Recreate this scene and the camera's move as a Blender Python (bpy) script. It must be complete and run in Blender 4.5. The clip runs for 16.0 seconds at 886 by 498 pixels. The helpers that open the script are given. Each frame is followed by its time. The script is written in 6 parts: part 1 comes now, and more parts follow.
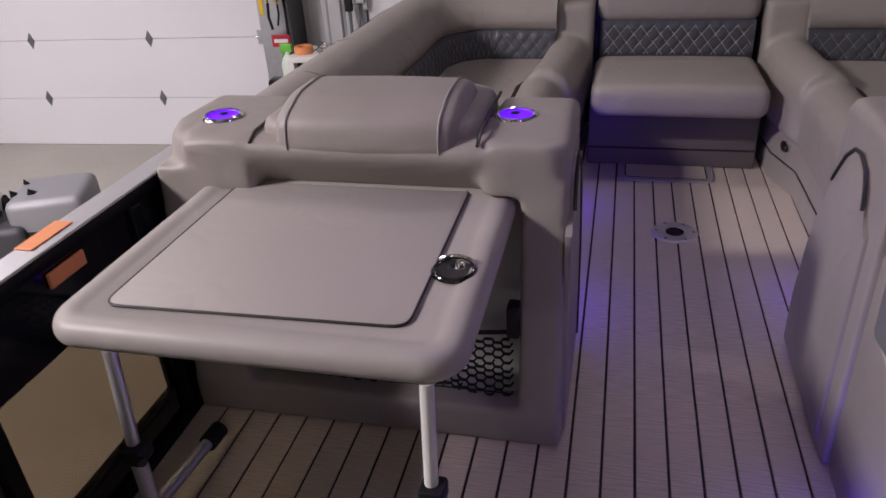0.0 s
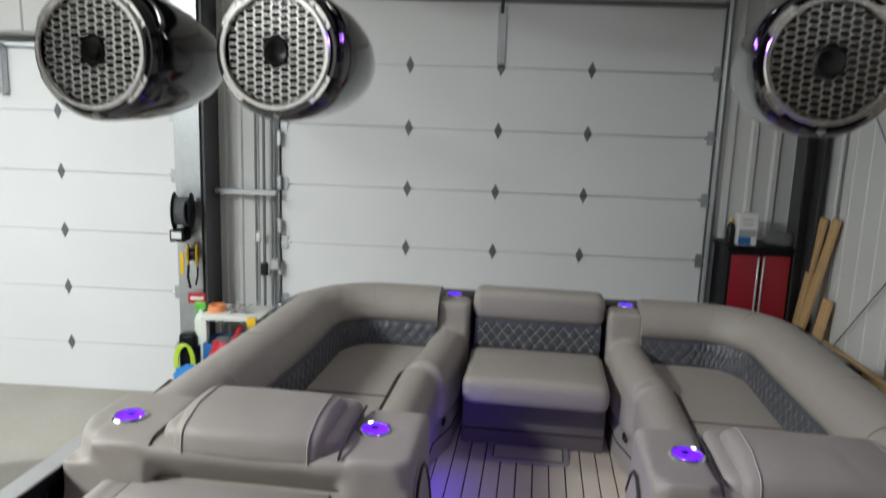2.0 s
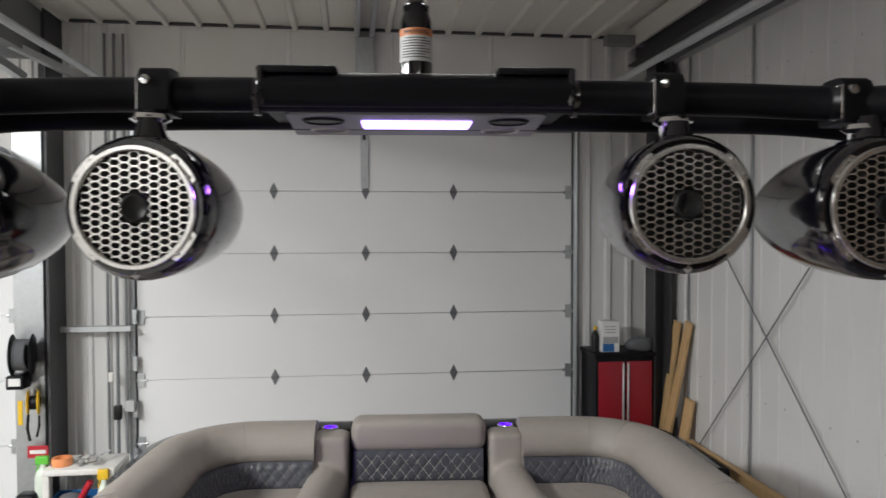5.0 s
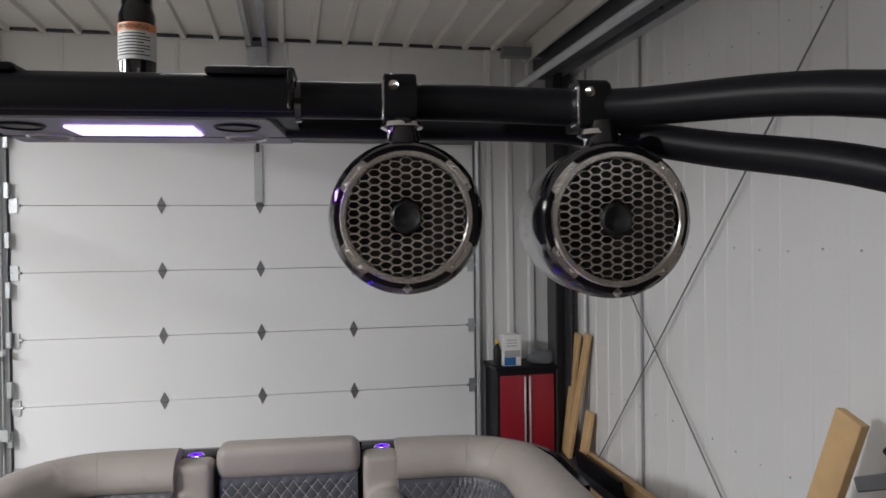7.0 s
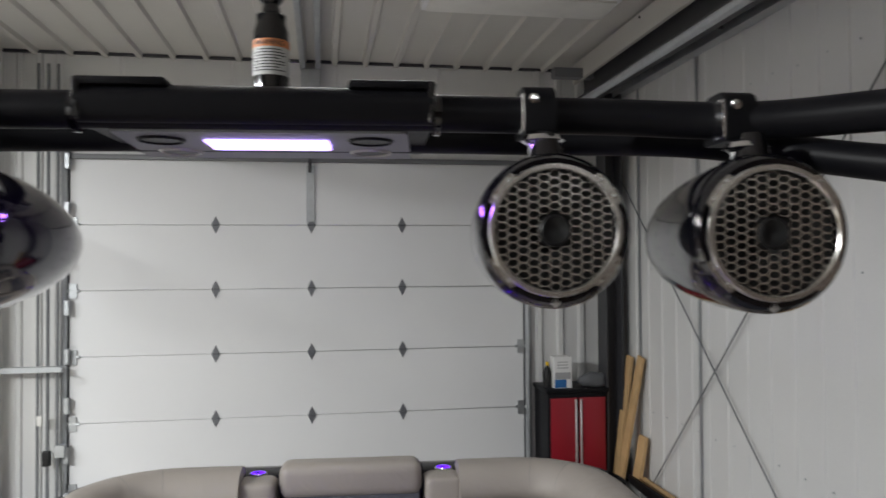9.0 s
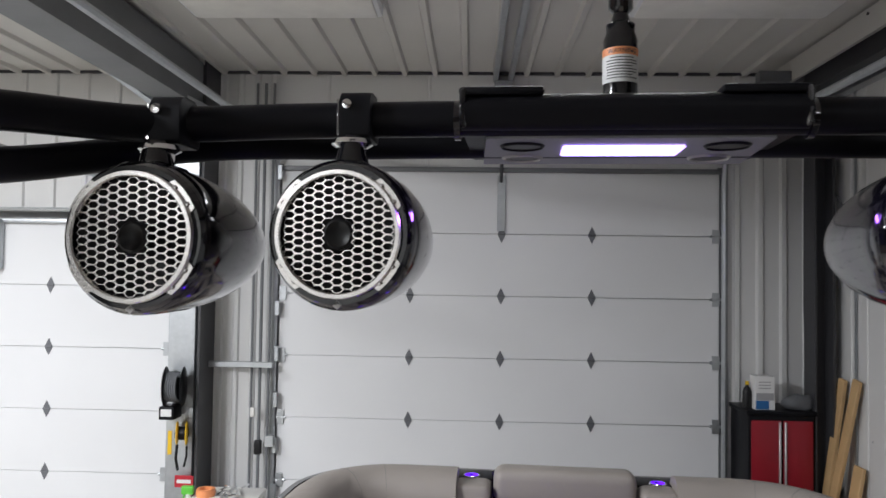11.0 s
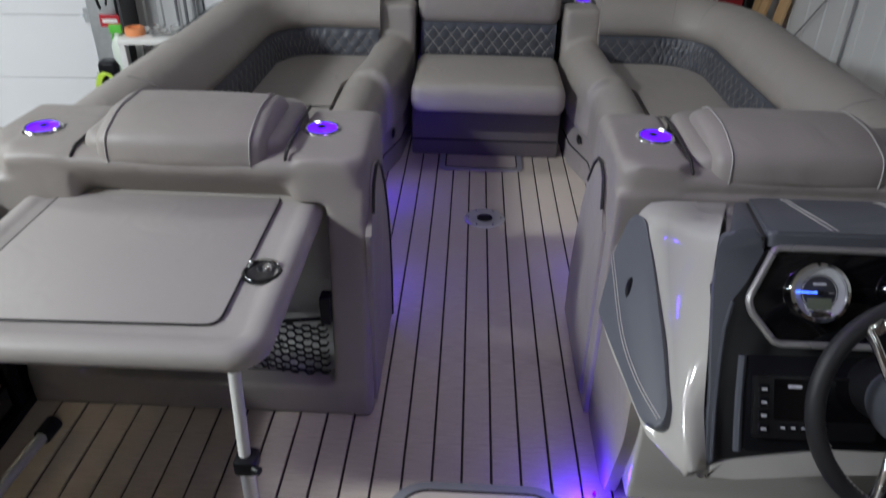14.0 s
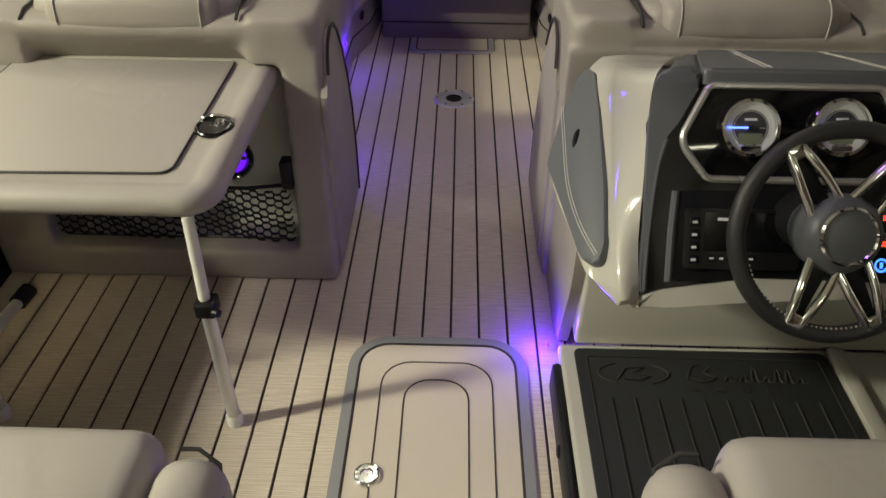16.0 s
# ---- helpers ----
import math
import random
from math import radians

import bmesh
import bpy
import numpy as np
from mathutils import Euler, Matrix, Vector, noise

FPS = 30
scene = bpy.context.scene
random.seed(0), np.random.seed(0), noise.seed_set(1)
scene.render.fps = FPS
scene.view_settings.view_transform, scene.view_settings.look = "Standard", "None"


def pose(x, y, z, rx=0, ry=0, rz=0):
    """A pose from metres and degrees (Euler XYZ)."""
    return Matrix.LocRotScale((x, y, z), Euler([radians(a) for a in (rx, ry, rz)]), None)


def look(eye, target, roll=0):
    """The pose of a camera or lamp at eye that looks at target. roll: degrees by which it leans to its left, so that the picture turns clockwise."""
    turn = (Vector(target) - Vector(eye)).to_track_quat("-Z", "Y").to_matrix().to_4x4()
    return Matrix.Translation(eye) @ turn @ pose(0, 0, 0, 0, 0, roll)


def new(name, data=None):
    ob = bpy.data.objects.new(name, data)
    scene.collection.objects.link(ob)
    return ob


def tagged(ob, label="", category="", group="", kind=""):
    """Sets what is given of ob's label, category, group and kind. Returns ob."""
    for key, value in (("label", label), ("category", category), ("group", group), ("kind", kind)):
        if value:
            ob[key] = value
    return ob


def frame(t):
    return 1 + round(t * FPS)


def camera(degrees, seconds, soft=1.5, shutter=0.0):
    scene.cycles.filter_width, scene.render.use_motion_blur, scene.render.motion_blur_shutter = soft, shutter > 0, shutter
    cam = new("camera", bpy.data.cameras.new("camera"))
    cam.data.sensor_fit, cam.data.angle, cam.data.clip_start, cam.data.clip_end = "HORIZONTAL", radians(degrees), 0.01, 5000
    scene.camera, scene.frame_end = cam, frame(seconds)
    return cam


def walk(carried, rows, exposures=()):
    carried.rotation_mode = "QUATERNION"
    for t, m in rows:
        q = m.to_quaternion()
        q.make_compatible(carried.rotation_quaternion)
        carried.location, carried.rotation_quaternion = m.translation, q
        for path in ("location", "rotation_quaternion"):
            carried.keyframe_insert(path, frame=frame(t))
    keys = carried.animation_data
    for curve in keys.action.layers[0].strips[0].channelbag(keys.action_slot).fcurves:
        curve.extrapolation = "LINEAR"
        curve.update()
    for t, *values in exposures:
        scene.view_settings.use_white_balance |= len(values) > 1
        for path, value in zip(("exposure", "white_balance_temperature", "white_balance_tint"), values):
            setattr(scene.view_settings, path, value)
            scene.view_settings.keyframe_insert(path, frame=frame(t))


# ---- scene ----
cam = camera(62.3, 16.0, shutter=0.5)
PATH = [
    (0, (-0.255, 1.246, 1.386), (-0.691, 2.943, 0.422), -3.4),
    (0.5, (-0.258, 1.115, 1.491), (-0.636, 2.824, 0.524), -2.2),
    (1, (-0.215, 1.032, 1.561), (-0.474, 2.795, 0.653), 0.5),
    (1.5, (-0.073, 0.998, 1.651), (-0.313, 2.877, 1.009), 1.5),
    (2, (-0.053, 0.922, 1.751), (-0.295, 2.873, 1.382), 2.0),
    (2.5, (-0.115, 0.897, 1.793), (-0.359, 2.871, 1.582), 1.6),
    (3, (-0.174, 0.915, 1.813), (-0.437, 2.894, 1.685), 1.1),
    (3.5, (-0.212, 0.924, 1.819), (-0.504, 2.901, 1.73), 0.8),
    (4, (-0.225, 0.957, 1.816), (-0.506, 2.936, 1.739), 0.5),
    (4.5, (-0.17, 0.966, 1.808), (-0.218, 2.965, 1.746), 0.2),
    (5, (-0.081, 0.977, 1.807), (0.027, 2.973, 1.753), -0.1),
    (5.2, (-0.036, 0.986, 1.809), (0.095, 2.981, 1.751), -0.2),
    (7.5, (0.323, 1.101, 1.81), (0.62, 3.079, 1.804), -0.8),
    (8, (0.323, 1.119, 1.803), (0.64, 3.094, 1.808), -0.9),
    (8.5, (0.26, 1.101, 1.798), (0.554, 3.079, 1.82), -0.6),
    (9, (0.125, 1.105, 1.799), (0.312, 3.096, 1.84), -0.4),
    (9.5, (-0.052, 1.078, 1.798), (0.069, 3.074, 1.861), -0.1),
    (10, (-0.196, 1.07, 1.794), (-0.227, 3.068, 1.871), 0.2),
    (10.2, (-0.194, 1.056, 1.791), (-0.311, 3.05, 1.875), 0.1),
    (12.5, (-0.310, 1.126, 1.722), (-0.563, 3.096, 1.489), 0.6),
    (12.6, (-0.294, 1.113, 1.711), (-0.524, 3.076, 1.402), 0.8),
    (13, (-0.254, 1.117, 1.660), (-0.419, 3.008, 1.031), 0.9),
    (13.5, (-0.166, 1.118, 1.609), (-0.233, 2.906, 0.717), 1.3),
    (13.8, (-0.097, 1.068, 1.572), (-0.159, 2.822, 0.613), 1.0),
    (14, (-0.092, 1.068, 1.573), (-0.146, 2.777, 0.536), 1.2),
    (14.5, (-0.034, 1.027, 1.541), (-0.079, 2.684, 0.422), 1.3),
    (15, (-0.005, 0.997, 1.52), (-0.045, 2.619, 0.351), 1.4),
    (15.5, (0.009, 0.974, 1.503), (-0.024, 2.572, 0.3), 1.4),
    (16, (0.009, 0.954, 1.487), (-0.017, 2.528, 0.253), 0.7),
]
EXPOSURES = [
    (0, -0.3, 6500, 26), (0.5, -0.34, 6900, 22), (1.0, -0.12, 6800, 8), (1.5, 0.1, 6600, 0), (2.0, 0.13, 6200, 3), (2.5, 0.03, 6200, 8), (3.0, 0.02, 6200, 12),
    (3.5, 0.0, 6300, 13), (5.0, 0.36, 6400, 8), (7.5, 0.42, 6300, 10), (8.5, 0.43, 6400, 9), (9.0, 0.45, 6300, 7), (10.0, 0.42, 6100, 10), (12.6, 0.0, 6400, 5),
    (13.0, -0.06, 6500, 0), (13.5, -0.12, 6250, -2), (14.0, -0.12, 5900, 6), (14.5, -0.05, 5950, 26), (15.0, 0.06, 6200, 36), (15.5, 0.12, 6500, 10), (16.0, 0.22, 8200, -5),
]
walk(cam, [(t, look(eye, target, roll)) for t, eye, target, roll in PATH], EXPOSURES)

# ---- light ----
world = bpy.data.worlds.new("world")
scene.world = world
world.use_nodes = True
world.node_tree.nodes["Background"].inputs[0].default_value = (0.8, 0.85, 1.0, 1)
world.node_tree.nodes["Background"].inputs[1].default_value = 0.02


def area_lamp(name, at, turn, sx, sy, watts, colour=(1, 1, 1)):
    data = bpy.data.lights.new(name, "AREA")
    data.shape, data.size, data.size_y, data.energy, data.color = "RECTANGLE", sx, sy, watts, colour
    ob = new(name, data)
    ob.matrix_basis = pose(0, 0, 0, 0, 0, 4.0) @ pose(*at, *turn)
    return ob

# Unseen lamps: first three inferred from port shadows, last three added as fill.
for at, watts in (((-4.6, 4.6, 3.43), 85), ((-4.6, 1.2, 3.43), 520), ((-6.6, 3.2, 3.43), 60), ((0.35, 4.2, 3.43), 9), ((1.5, -2.6, 3.43), 24), ((-4.6, -4.6, 3.43), 70)):
    area_lamp("unseen_strip_light", at, (0, 0, 0), 1.2, 0.32, watts, (1.0, 0.985, 0.97))


def led_lamp(name, at, watts, colour, radius=0.012):
    data = bpy.data.lights.new(name, "POINT")
    data.energy, data.color, data.shadow_soft_size = watts, colour, radius
    new(name, data).location = at


VIOLET = (0.075, 0.008, 1.0)
led_lamp("deck_led", (0.255, 2.40, 0.055), 1.9, VIOLET, 0.025)
led_lamp("aisle_led", (-0.43, 3.36, 0.17), 1.3, VIOLET, 0.04)
led_lamp("aisle_led", (-0.44, 4.12, 0.17), 1.1, VIOLET, 0.04)
led_lamp("aisle_led", (0.44, 3.50, 0.17), 0.8, VIOLET, 0.04)
area_lamp("tower_led", (-0.055, 2.405, 2.002), (0, 0, 0), 0.2, 0.08, 2.2, (0.36, 0.12, 1.0)).matrix_basis = pose(-0.055, 2.405, 2.002)

# ---- helpers of this scene ----
rnd = random.Random(7)
GARAGE = pose(0, 0, 0, 0, 0, 4.0)
BOAT = pose(0, 0, 0)
FLOOR_Z = -1.05
spot = {"m": BOAT}


def thing(name, label, category, at=(0, 0, 0), turn=(0, 0, 0), group="", kind=""):
    """An empty at the base of a thing."""
    ob = new(name)
    ob.empty_display_size = 0.05
    ob.matrix_basis = spot["m"] @ pose(*at, *turn)
    return tagged(ob, label, category, group, kind)


def finish(name, bm, material, smooth):
    me = bpy.data.meshes.new(name)
    bmesh.ops.recalc_face_normals(bm, faces=bm.faces)
    bm.to_mesh(me)
    bm.free()
    if smooth:
        me.shade_smooth()
        me.set_sharp_from_angle(angle=radians(smooth))
    if material:
        me.materials.append(material)
    return me


def part(name, bm, material, parent, label="", smooth=40, at=None):
    ob = new(name, finish(name, bm, material, smooth))
    ob.parent = parent
    if at is not None:
        ob.matrix_basis = at
    return tagged(ob, label)


def solid(name, bm, material, label, category, group="", kind="", smooth=40, at=None):
    """A thing that is one mesh."""
    ob = new(name, finish(name, bm, material, smooth))
    ob.matrix_basis = spot["m"] @ (at if at is not None else pose(0, 0, 0))
    return tagged(ob, label, category, group, kind)


def box(x0, x1, y0, y1, z0, z1, r=0.0, seg=2, bm=None, m=None):
    bm = bm or bmesh.new()
    got = bmesh.ops.create_cube(bm, size=1.0)
    vs = got["verts"]
    bmesh.ops.scale(bm, vec=(x1 - x0, y1 - y0, z1 - z0), verts=vs)
    bmesh.ops.translate(bm, vec=((x0 + x1) / 2, (y0 + y1) / 2, (z0 + z1) / 2), verts=vs)
    if r:
        es = list({e for v in vs for e in v.link_edges})
        out = bmesh.ops.bevel(bm, geom=es, offset=r, segments=seg, profile=0.5, affect="EDGES")
        vs = list({v for f in out["faces"] for v in f.verts} | {v for v in vs if v.is_valid})
    if m is not None:
        bmesh.ops.transform(bm, matrix=m, verts=[v for v in vs if v.is_valid])
    return bm


def lathe(profile, n=32, m=None, bm=None):
    """Turns (radius, height) pairs round z."""
    bm = bm or bmesh.new()
    rings = []
    for r, z in profile:
        if r < 1e-6:
            rings.append([bm.verts.new((0, 0, z))])
        else:
            rings.append([bm.verts.new((r * math.cos(2 * math.pi * i / n), r * math.sin(2 * math.pi * i / n), z)) for i in range(n)])
    for a, b in zip(rings, rings[1:]):
        for i in range(n):
            j = (i + 1) % n
            if len(a) == 1 and len(b) == 1:
                continue
            if len(a) == 1:
                bm.faces.new((a[0], b[i], b[j]))
            elif len(b) == 1:
                bm.faces.new((a[i], a[j], b[0]))
            else:
                bm.faces.new((a[i], a[j], b[j], b[i]))
    if m is not None:
        bmesh.ops.transform(bm, matrix=m, verts=[v for ring in rings for v in ring])
    return bm


def tube(points, r, n=12, bm=None, closed=False, cap=True):
    """A round bar along points. r: one radius, or one for each point."""
    bm = bm or bmesh.new()
    ps = [Vector(p) for p in points]
    k = len(ps)
    radii = r if isinstance(r, (list, tuple)) else [r] * k
    rings, side = [], None
    for i, p in enumerate(ps):
        a = ps[i - 1] if (i or closed) else p
        b = ps[(i + 1) % k] if (i < k - 1 or closed) else p
        d = (b - a).normalized()
        if side is None:
            side = d.orthogonal().normalized()
        side = (side - d * side.dot(d)).normalized()
        up = d.cross(side)
        rings.append([bm.verts.new(p + radii[i] * (math.cos(2 * math.pi * j / n) * side + math.sin(2 * math.pi * j / n) * up)) for j in range(n)])
    pairs = list(zip(rings, rings[1:])) + ([(rings[-1], rings[0])] if closed else [])
    for a, b in pairs:
        for j in range(n):
            bm.faces.new((a[j], a[(j + 1) % n], b[(j + 1) % n], b[j]))
    if cap and not closed:
        bm.faces.new(rings[0])
        bm.faces.new(rings[-1])
    return bm


def prism(outline, z0, z1, bm=None, m=None, r=0.0, seg=2):
    """An outline in x, y raised from z0 to z1."""
    bm = bm or bmesh.new()
    lo = [bm.verts.new((x, y, z0)) for x, y in outline]
    hi = [bm.verts.new((x, y, z1)) for x, y in outline]
    n = len(lo)
    bm.faces.new(lo[::-1])
    top = bm.faces.new(hi)
    for i in range(n):
        bm.faces.new((lo[i], lo[(i + 1) % n], hi[(i + 1) % n], hi[i]))
    vs = lo + hi
    if r:
        out = bmesh.ops.bevel(bm, geom=list(top.edges), offset=r, segments=seg, profile=0.5, affect="EDGES")
        vs = list({v for f in out["faces"] for v in f.verts} | {v for v in vs if v.is_valid})
    if m is not None:
        bmesh.ops.transform(bm, matrix=m, verts=[v for v in vs if v.is_valid])
    return bm


def round_rect(x0, x1, y0, y1, r, n=6):
    out = []
    for cx, cy, a in ((x1 - r, y1 - r, 0), (x0 + r, y1 - r, 90), (x0 + r, y0 + r, 180), (x1 - r, y0 + r, 270)):
        out += [(cx + r * math.cos(radians(a + 90 * i / n)), cy + r * math.sin(radians(a + 90 * i / n))) for i in range(n + 1)]
    return out


def sweep(profile, path, bm=None, cap=True):
    """A closed profile of (inward, up) pairs along a level path of (x, y); inward is to the path's right."""
    bm = bm or bmesh.new()
    rings = []
    k = len(path)
    for i in range(k):
        p = Vector(path[i])
        a = (Vector(path[i]) - Vector(path[i - 1])).normalized() if i else None
        b = (Vector(path[i + 1]) - Vector(path[i])).normalized() if i < k - 1 else None
        a, b = a or b, b or a
        d = (a + b).normalized()
        stretch = 1 / max(0.5, d.dot(a))
        right = Vector((d.y, -d.x)) * stretch
        rings.append([bm.verts.new((p.x + right.x * u, p.y + right.y * u, v)) for u, v in profile])
    m = len(profile)
    for a, b in zip(rings, rings[1:]):
        for j in range(m):
            bm.faces.new((a[j], a[(j + 1) % m], b[(j + 1) % m], b[j]))
    if cap:
        bm.faces.new(rings[0])
        bm.faces.new(rings[-1])
    return bm


def arc(cx, cy, r, a0, a1, n=8):
    return [(cx + r * math.cos(radians(a0 + (a1 - a0) * i / n)), cy + r * math.sin(radians(a0 + (a1 - a0) * i / n))) for i in range(n + 1)]


def soft_poly(points, r, n=5):
    """A closed polygon with rounded corners."""
    out, k = [], len(points)
    for i in range(k):
        p, a, b = Vector(points[i]), Vector(points[i - 1]), Vector(points[(i + 1) % k])
        u, v = (a - p), (b - p)
        q = min(r, u.length * 0.45, v.length * 0.45)
        s, e = p + u.normalized() * q, p + v.normalized() * q
        for j in range(n + 1):
            t = j / n
            w = s * (1 - t) ** 2 + p * 2 * t * (1 - t) + e * t ** 2
            out.append(tuple(w))
    return out


def bend(points, n=8):
    """A smooth line through points."""
    ps = [Vector(p) for p in points]
    out = []
    for i in range(len(ps) - 1):
        p0, p1, p2, p3 = ps[max(i - 1, 0)], ps[i], ps[i + 1], ps[min(i + 2, len(ps) - 1)]
        for j in range(n):
            t = j / n
            out.append(0.5 * ((2 * p1) + (p2 - p0) * t + (2 * p0 - 5 * p1 + 4 * p2 - p3) * t * t + (3 * p1 - p0 - 3 * p2 + p3) * t ** 3))
    return out + [ps[-1]]


def cushion(x0, x1, y0, y1, z0, z1, r, crown=0.0, n=10):
    """An upholstered block with a full, slightly crowned top."""
    bm = box(x0, x1, y0, y1, z0, z1, r, 4)
    if crown:
        bmesh.ops.subdivide_edges(bm, edges=[e for e in bm.edges if e.calc_length() > 0.12], cuts=3, use_grid_fill=True)
        for v in bm.verts:
            u = 2 * (v.co.x - x0) / (x1 - x0) - 1
            w = 2 * (v.co.y - y0) / (y1 - y0) - 1
            if v.co.z > (z0 + z1) / 2:
                v.co.z += crown * max(0, 1 - u * u) * max(0, 1 - w * w)
    return bm


def pillow(x0, x1, y0, y1, r, profile, n=8):
    """A rounded-rectangle pad from rings of (inset, height), closed at top and bottom."""
    bm = bmesh.new()
    rings = []
    for d, z in profile:
        rings.append([bm.verts.new((x, y, z)) for x, y in round_rect(x0 + d, x1 - d, y0 + d, y1 - d, max(0.004, r - d), n)])
    for a, b in zip(rings, rings[1:]):
        for i in range(len(a)):
            j = (i + 1) % len(a)
            bm.faces.new((a[i], a[j], b[j], b[i]))
    bm.faces.new(rings[0][::-1])
    bm.faces.new(rings[-1])
    return bm


# ---- materials ----
def mat(name, colour, rough=0.5, metal=0.0, grain=60.0, vary=0.06, bump=0.15, dirt=0.0, dirt_scale=2.5, coat=0.0, random_tone=0.0, spec=0.5, wrinkle=0.0):
    """A surface with fine grain and relief, and broad uneven wear."""
    m = bpy.data.materials.new(name)
    m.use_nodes = True
    nt = m.node_tree
    n, l = nt.nodes, nt.links
    b = n["Principled BSDF"]
    b.inputs["Metallic"].default_value = metal
    b.inputs["Coat Weight"].default_value = coat
    b.inputs["Specular IOR Level"].default_value = spec
    b.inputs["Coat Roughness"].default_value = 0.06
    co = n.new("ShaderNodeTexCoord")
    fine, broad = n.new("ShaderNodeTexNoise"), n.new("ShaderNodeTexNoise")
    fine.inputs["Scale"].default_value, fine.inputs["Detail"].default_value = grain, 5
    broad.inputs["Scale"].default_value, broad.inputs["Detail"].default_value = dirt_scale, 4
    for t in (fine, broad):
        l.new(co.outputs["Object"], t.inputs["Vector"])
    hsv = n.new("ShaderNodeHueSaturation")
    hsv.inputs["Color"].default_value = (*colour, 1)
    add = n.new("ShaderNodeMath")
    add.operation = "MULTIPLY_ADD"
    l.new(fine.outputs["Fac"], add.inputs[0])
    add.inputs[1].default_value, add.inputs[2].default_value = 2 * vary, 1 - vary
    two = n.new("ShaderNodeMath")
    two.operation = "MULTIPLY_ADD"
    l.new(broad.outputs["Fac"], two.inputs[0])
    two.inputs[1].default_value = -2 * dirt
    l.new(add.outputs[0], two.inputs[2])
    tone = n.new("ShaderNodeMath")
    tone.operation = "ADD"
    l.new(two.outputs[0], tone.inputs[0])
    tone.inputs[1].default_value = dirt
    last = tone
    if random_tone:
        info = n.new("ShaderNodeObjectInfo")
        r = n.new("ShaderNodeMath")
        r.operation = "MULTIPLY_ADD"
        l.new(info.outputs["Random"], r.inputs[0])
        r.inputs[1].default_value = random_tone
        l.new(tone.outputs[0], r.inputs[2])
        last = r
    l.new(last.outputs[0], hsv.inputs["Value"])
    l.new(hsv.outputs["Color"], b.inputs["Base Color"])
    ro = n.new("ShaderNodeMath")
    ro.operation = "MULTIPLY_ADD"
    l.new(broad.outputs["Fac"], ro.inputs[0])
    ro.inputs[1].default_value, ro.inputs[2].default_value = 0.16, max(0.02, rough - 0.08)
    l.new(ro.outputs[0], b.inputs["Roughness"])
    if bump:
        bp = n.new("ShaderNodeBump")
        bp.inputs["Strength"].default_value, bp.inputs["Distance"].default_value = bump, 0.002
        l.new(fine.outputs["Fac"], bp.inputs["Height"])
        l.new(bp.outputs["Normal"], b.inputs["Normal"])
    if wrinkle:
        soft = n.new("ShaderNodeTexNoise")
        soft.inputs["Scale"].default_value, soft.inputs["Detail"].default_value, soft.inputs["Distortion"].default_value = 7, 2, 0.8
        l.new(co.outputs["Object"], soft.inputs["Vector"])
        wb = n.new("ShaderNodeBump")
        wb.inputs["Strength"].default_value, wb.inputs["Distance"].default_value = wrinkle, 0.02
        l.new(soft.outputs["Fac"], wb.inputs["Height"])
        if bump:
            l.new(wb.outputs["Normal"], bp.inputs["Normal"])
        else:
            l.new(wb.outputs["Normal"], b.inputs["Normal"])
    return m


def glow(name, colour, strength):
    m = bpy.data.materials.new(name)
    m.use_nodes = True
    b = m.node_tree.nodes["Principled BSDF"]
    b.inputs["Base Color"].default_value = (*colour, 1)
    b.inputs["Emission Color"].default_value = (*colour, 1)
    b.inputs["Emission Strength"].default_value = strength
    return m


def woven(name, light, dark, scale):
    """Woven vinyl: fine cross threads of two tones, broken along their length."""
    m = mat(name, light, 0.6, grain=90, vary=0.08, bump=0.1, dirt=0.08, random_tone=0.06)
    n, l = m.node_tree.nodes, m.node_tree.links
    b = n["Principled BSDF"]
    co = n.new("ShaderNodeTexCoord")
    mp = n.new("ShaderNodeMapping")
    mp.inputs["Scale"].default_value = (6, scale, 1)
    l.new(co.outputs["Object"], mp.inputs["Vector"])
    no = n.new("ShaderNodeTexNoise")
    no.inputs["Scale"].default_value, no.inputs["Detail"].default_value = 1.0, 3
    l.new(mp.outputs["Vector"], no.inputs["Vector"])
    ramp = n.new("ShaderNodeValToRGB")
    ramp.color_ramp.elements[0].position, ramp.color_ramp.elements[1].position = 0.38, 0.62
    l.new(no.outputs["Fac"], ramp.inputs["Fac"])
    mix = n.new("ShaderNodeMix")
    mix.data_type = "RGBA"
    old = b.inputs["Base Color"].links[0].from_socket
    l.new(ramp.outputs["Color"], mix.inputs["Factor"])
    mix.inputs["A"].default_value = (*dark, 1)
    l.new(old, mix.inputs["B"])
    l.new(mix.outputs["Result"], b.inputs["Base Color"])
    return m


VINYL = mat("taupe_vinyl", (0.292, 0.264, 0.238), 0.5, grain=260, vary=0.04, bump=0.12, dirt=0.05, dirt_scale=3, wrinkle=0.35)
VINYL_LIGHT = mat("light_vinyl", (0.355, 0.328, 0.30), 0.48, grain=260, vary=0.04, bump=0.1, dirt=0.04, wrinkle=0.2)
VINYL_DARK = mat("charcoal_vinyl", (0.058, 0.061, 0.074), 0.45, grain=260, vary=0.06, bump=0.15, dirt=0.05)
# Taupe vinyl with the shade below the seat overhang put into its colour.
VINYL_SHADED = mat("shade_darkened_vinyl", (0.13, 0.115, 0.105), 0.5, grain=260, vary=0.05, bump=0.12, dirt=0.08)
HATCH_ALU = mat("matte_aluminium", (0.27, 0.275, 0.285), 0.55, 0.35, grain=150, vary=0.08)
HINGE_STEEL = mat("dull_hinge_steel", (0.16, 0.165, 0.18), 0.45, 0.4, grain=120, vary=0.12)
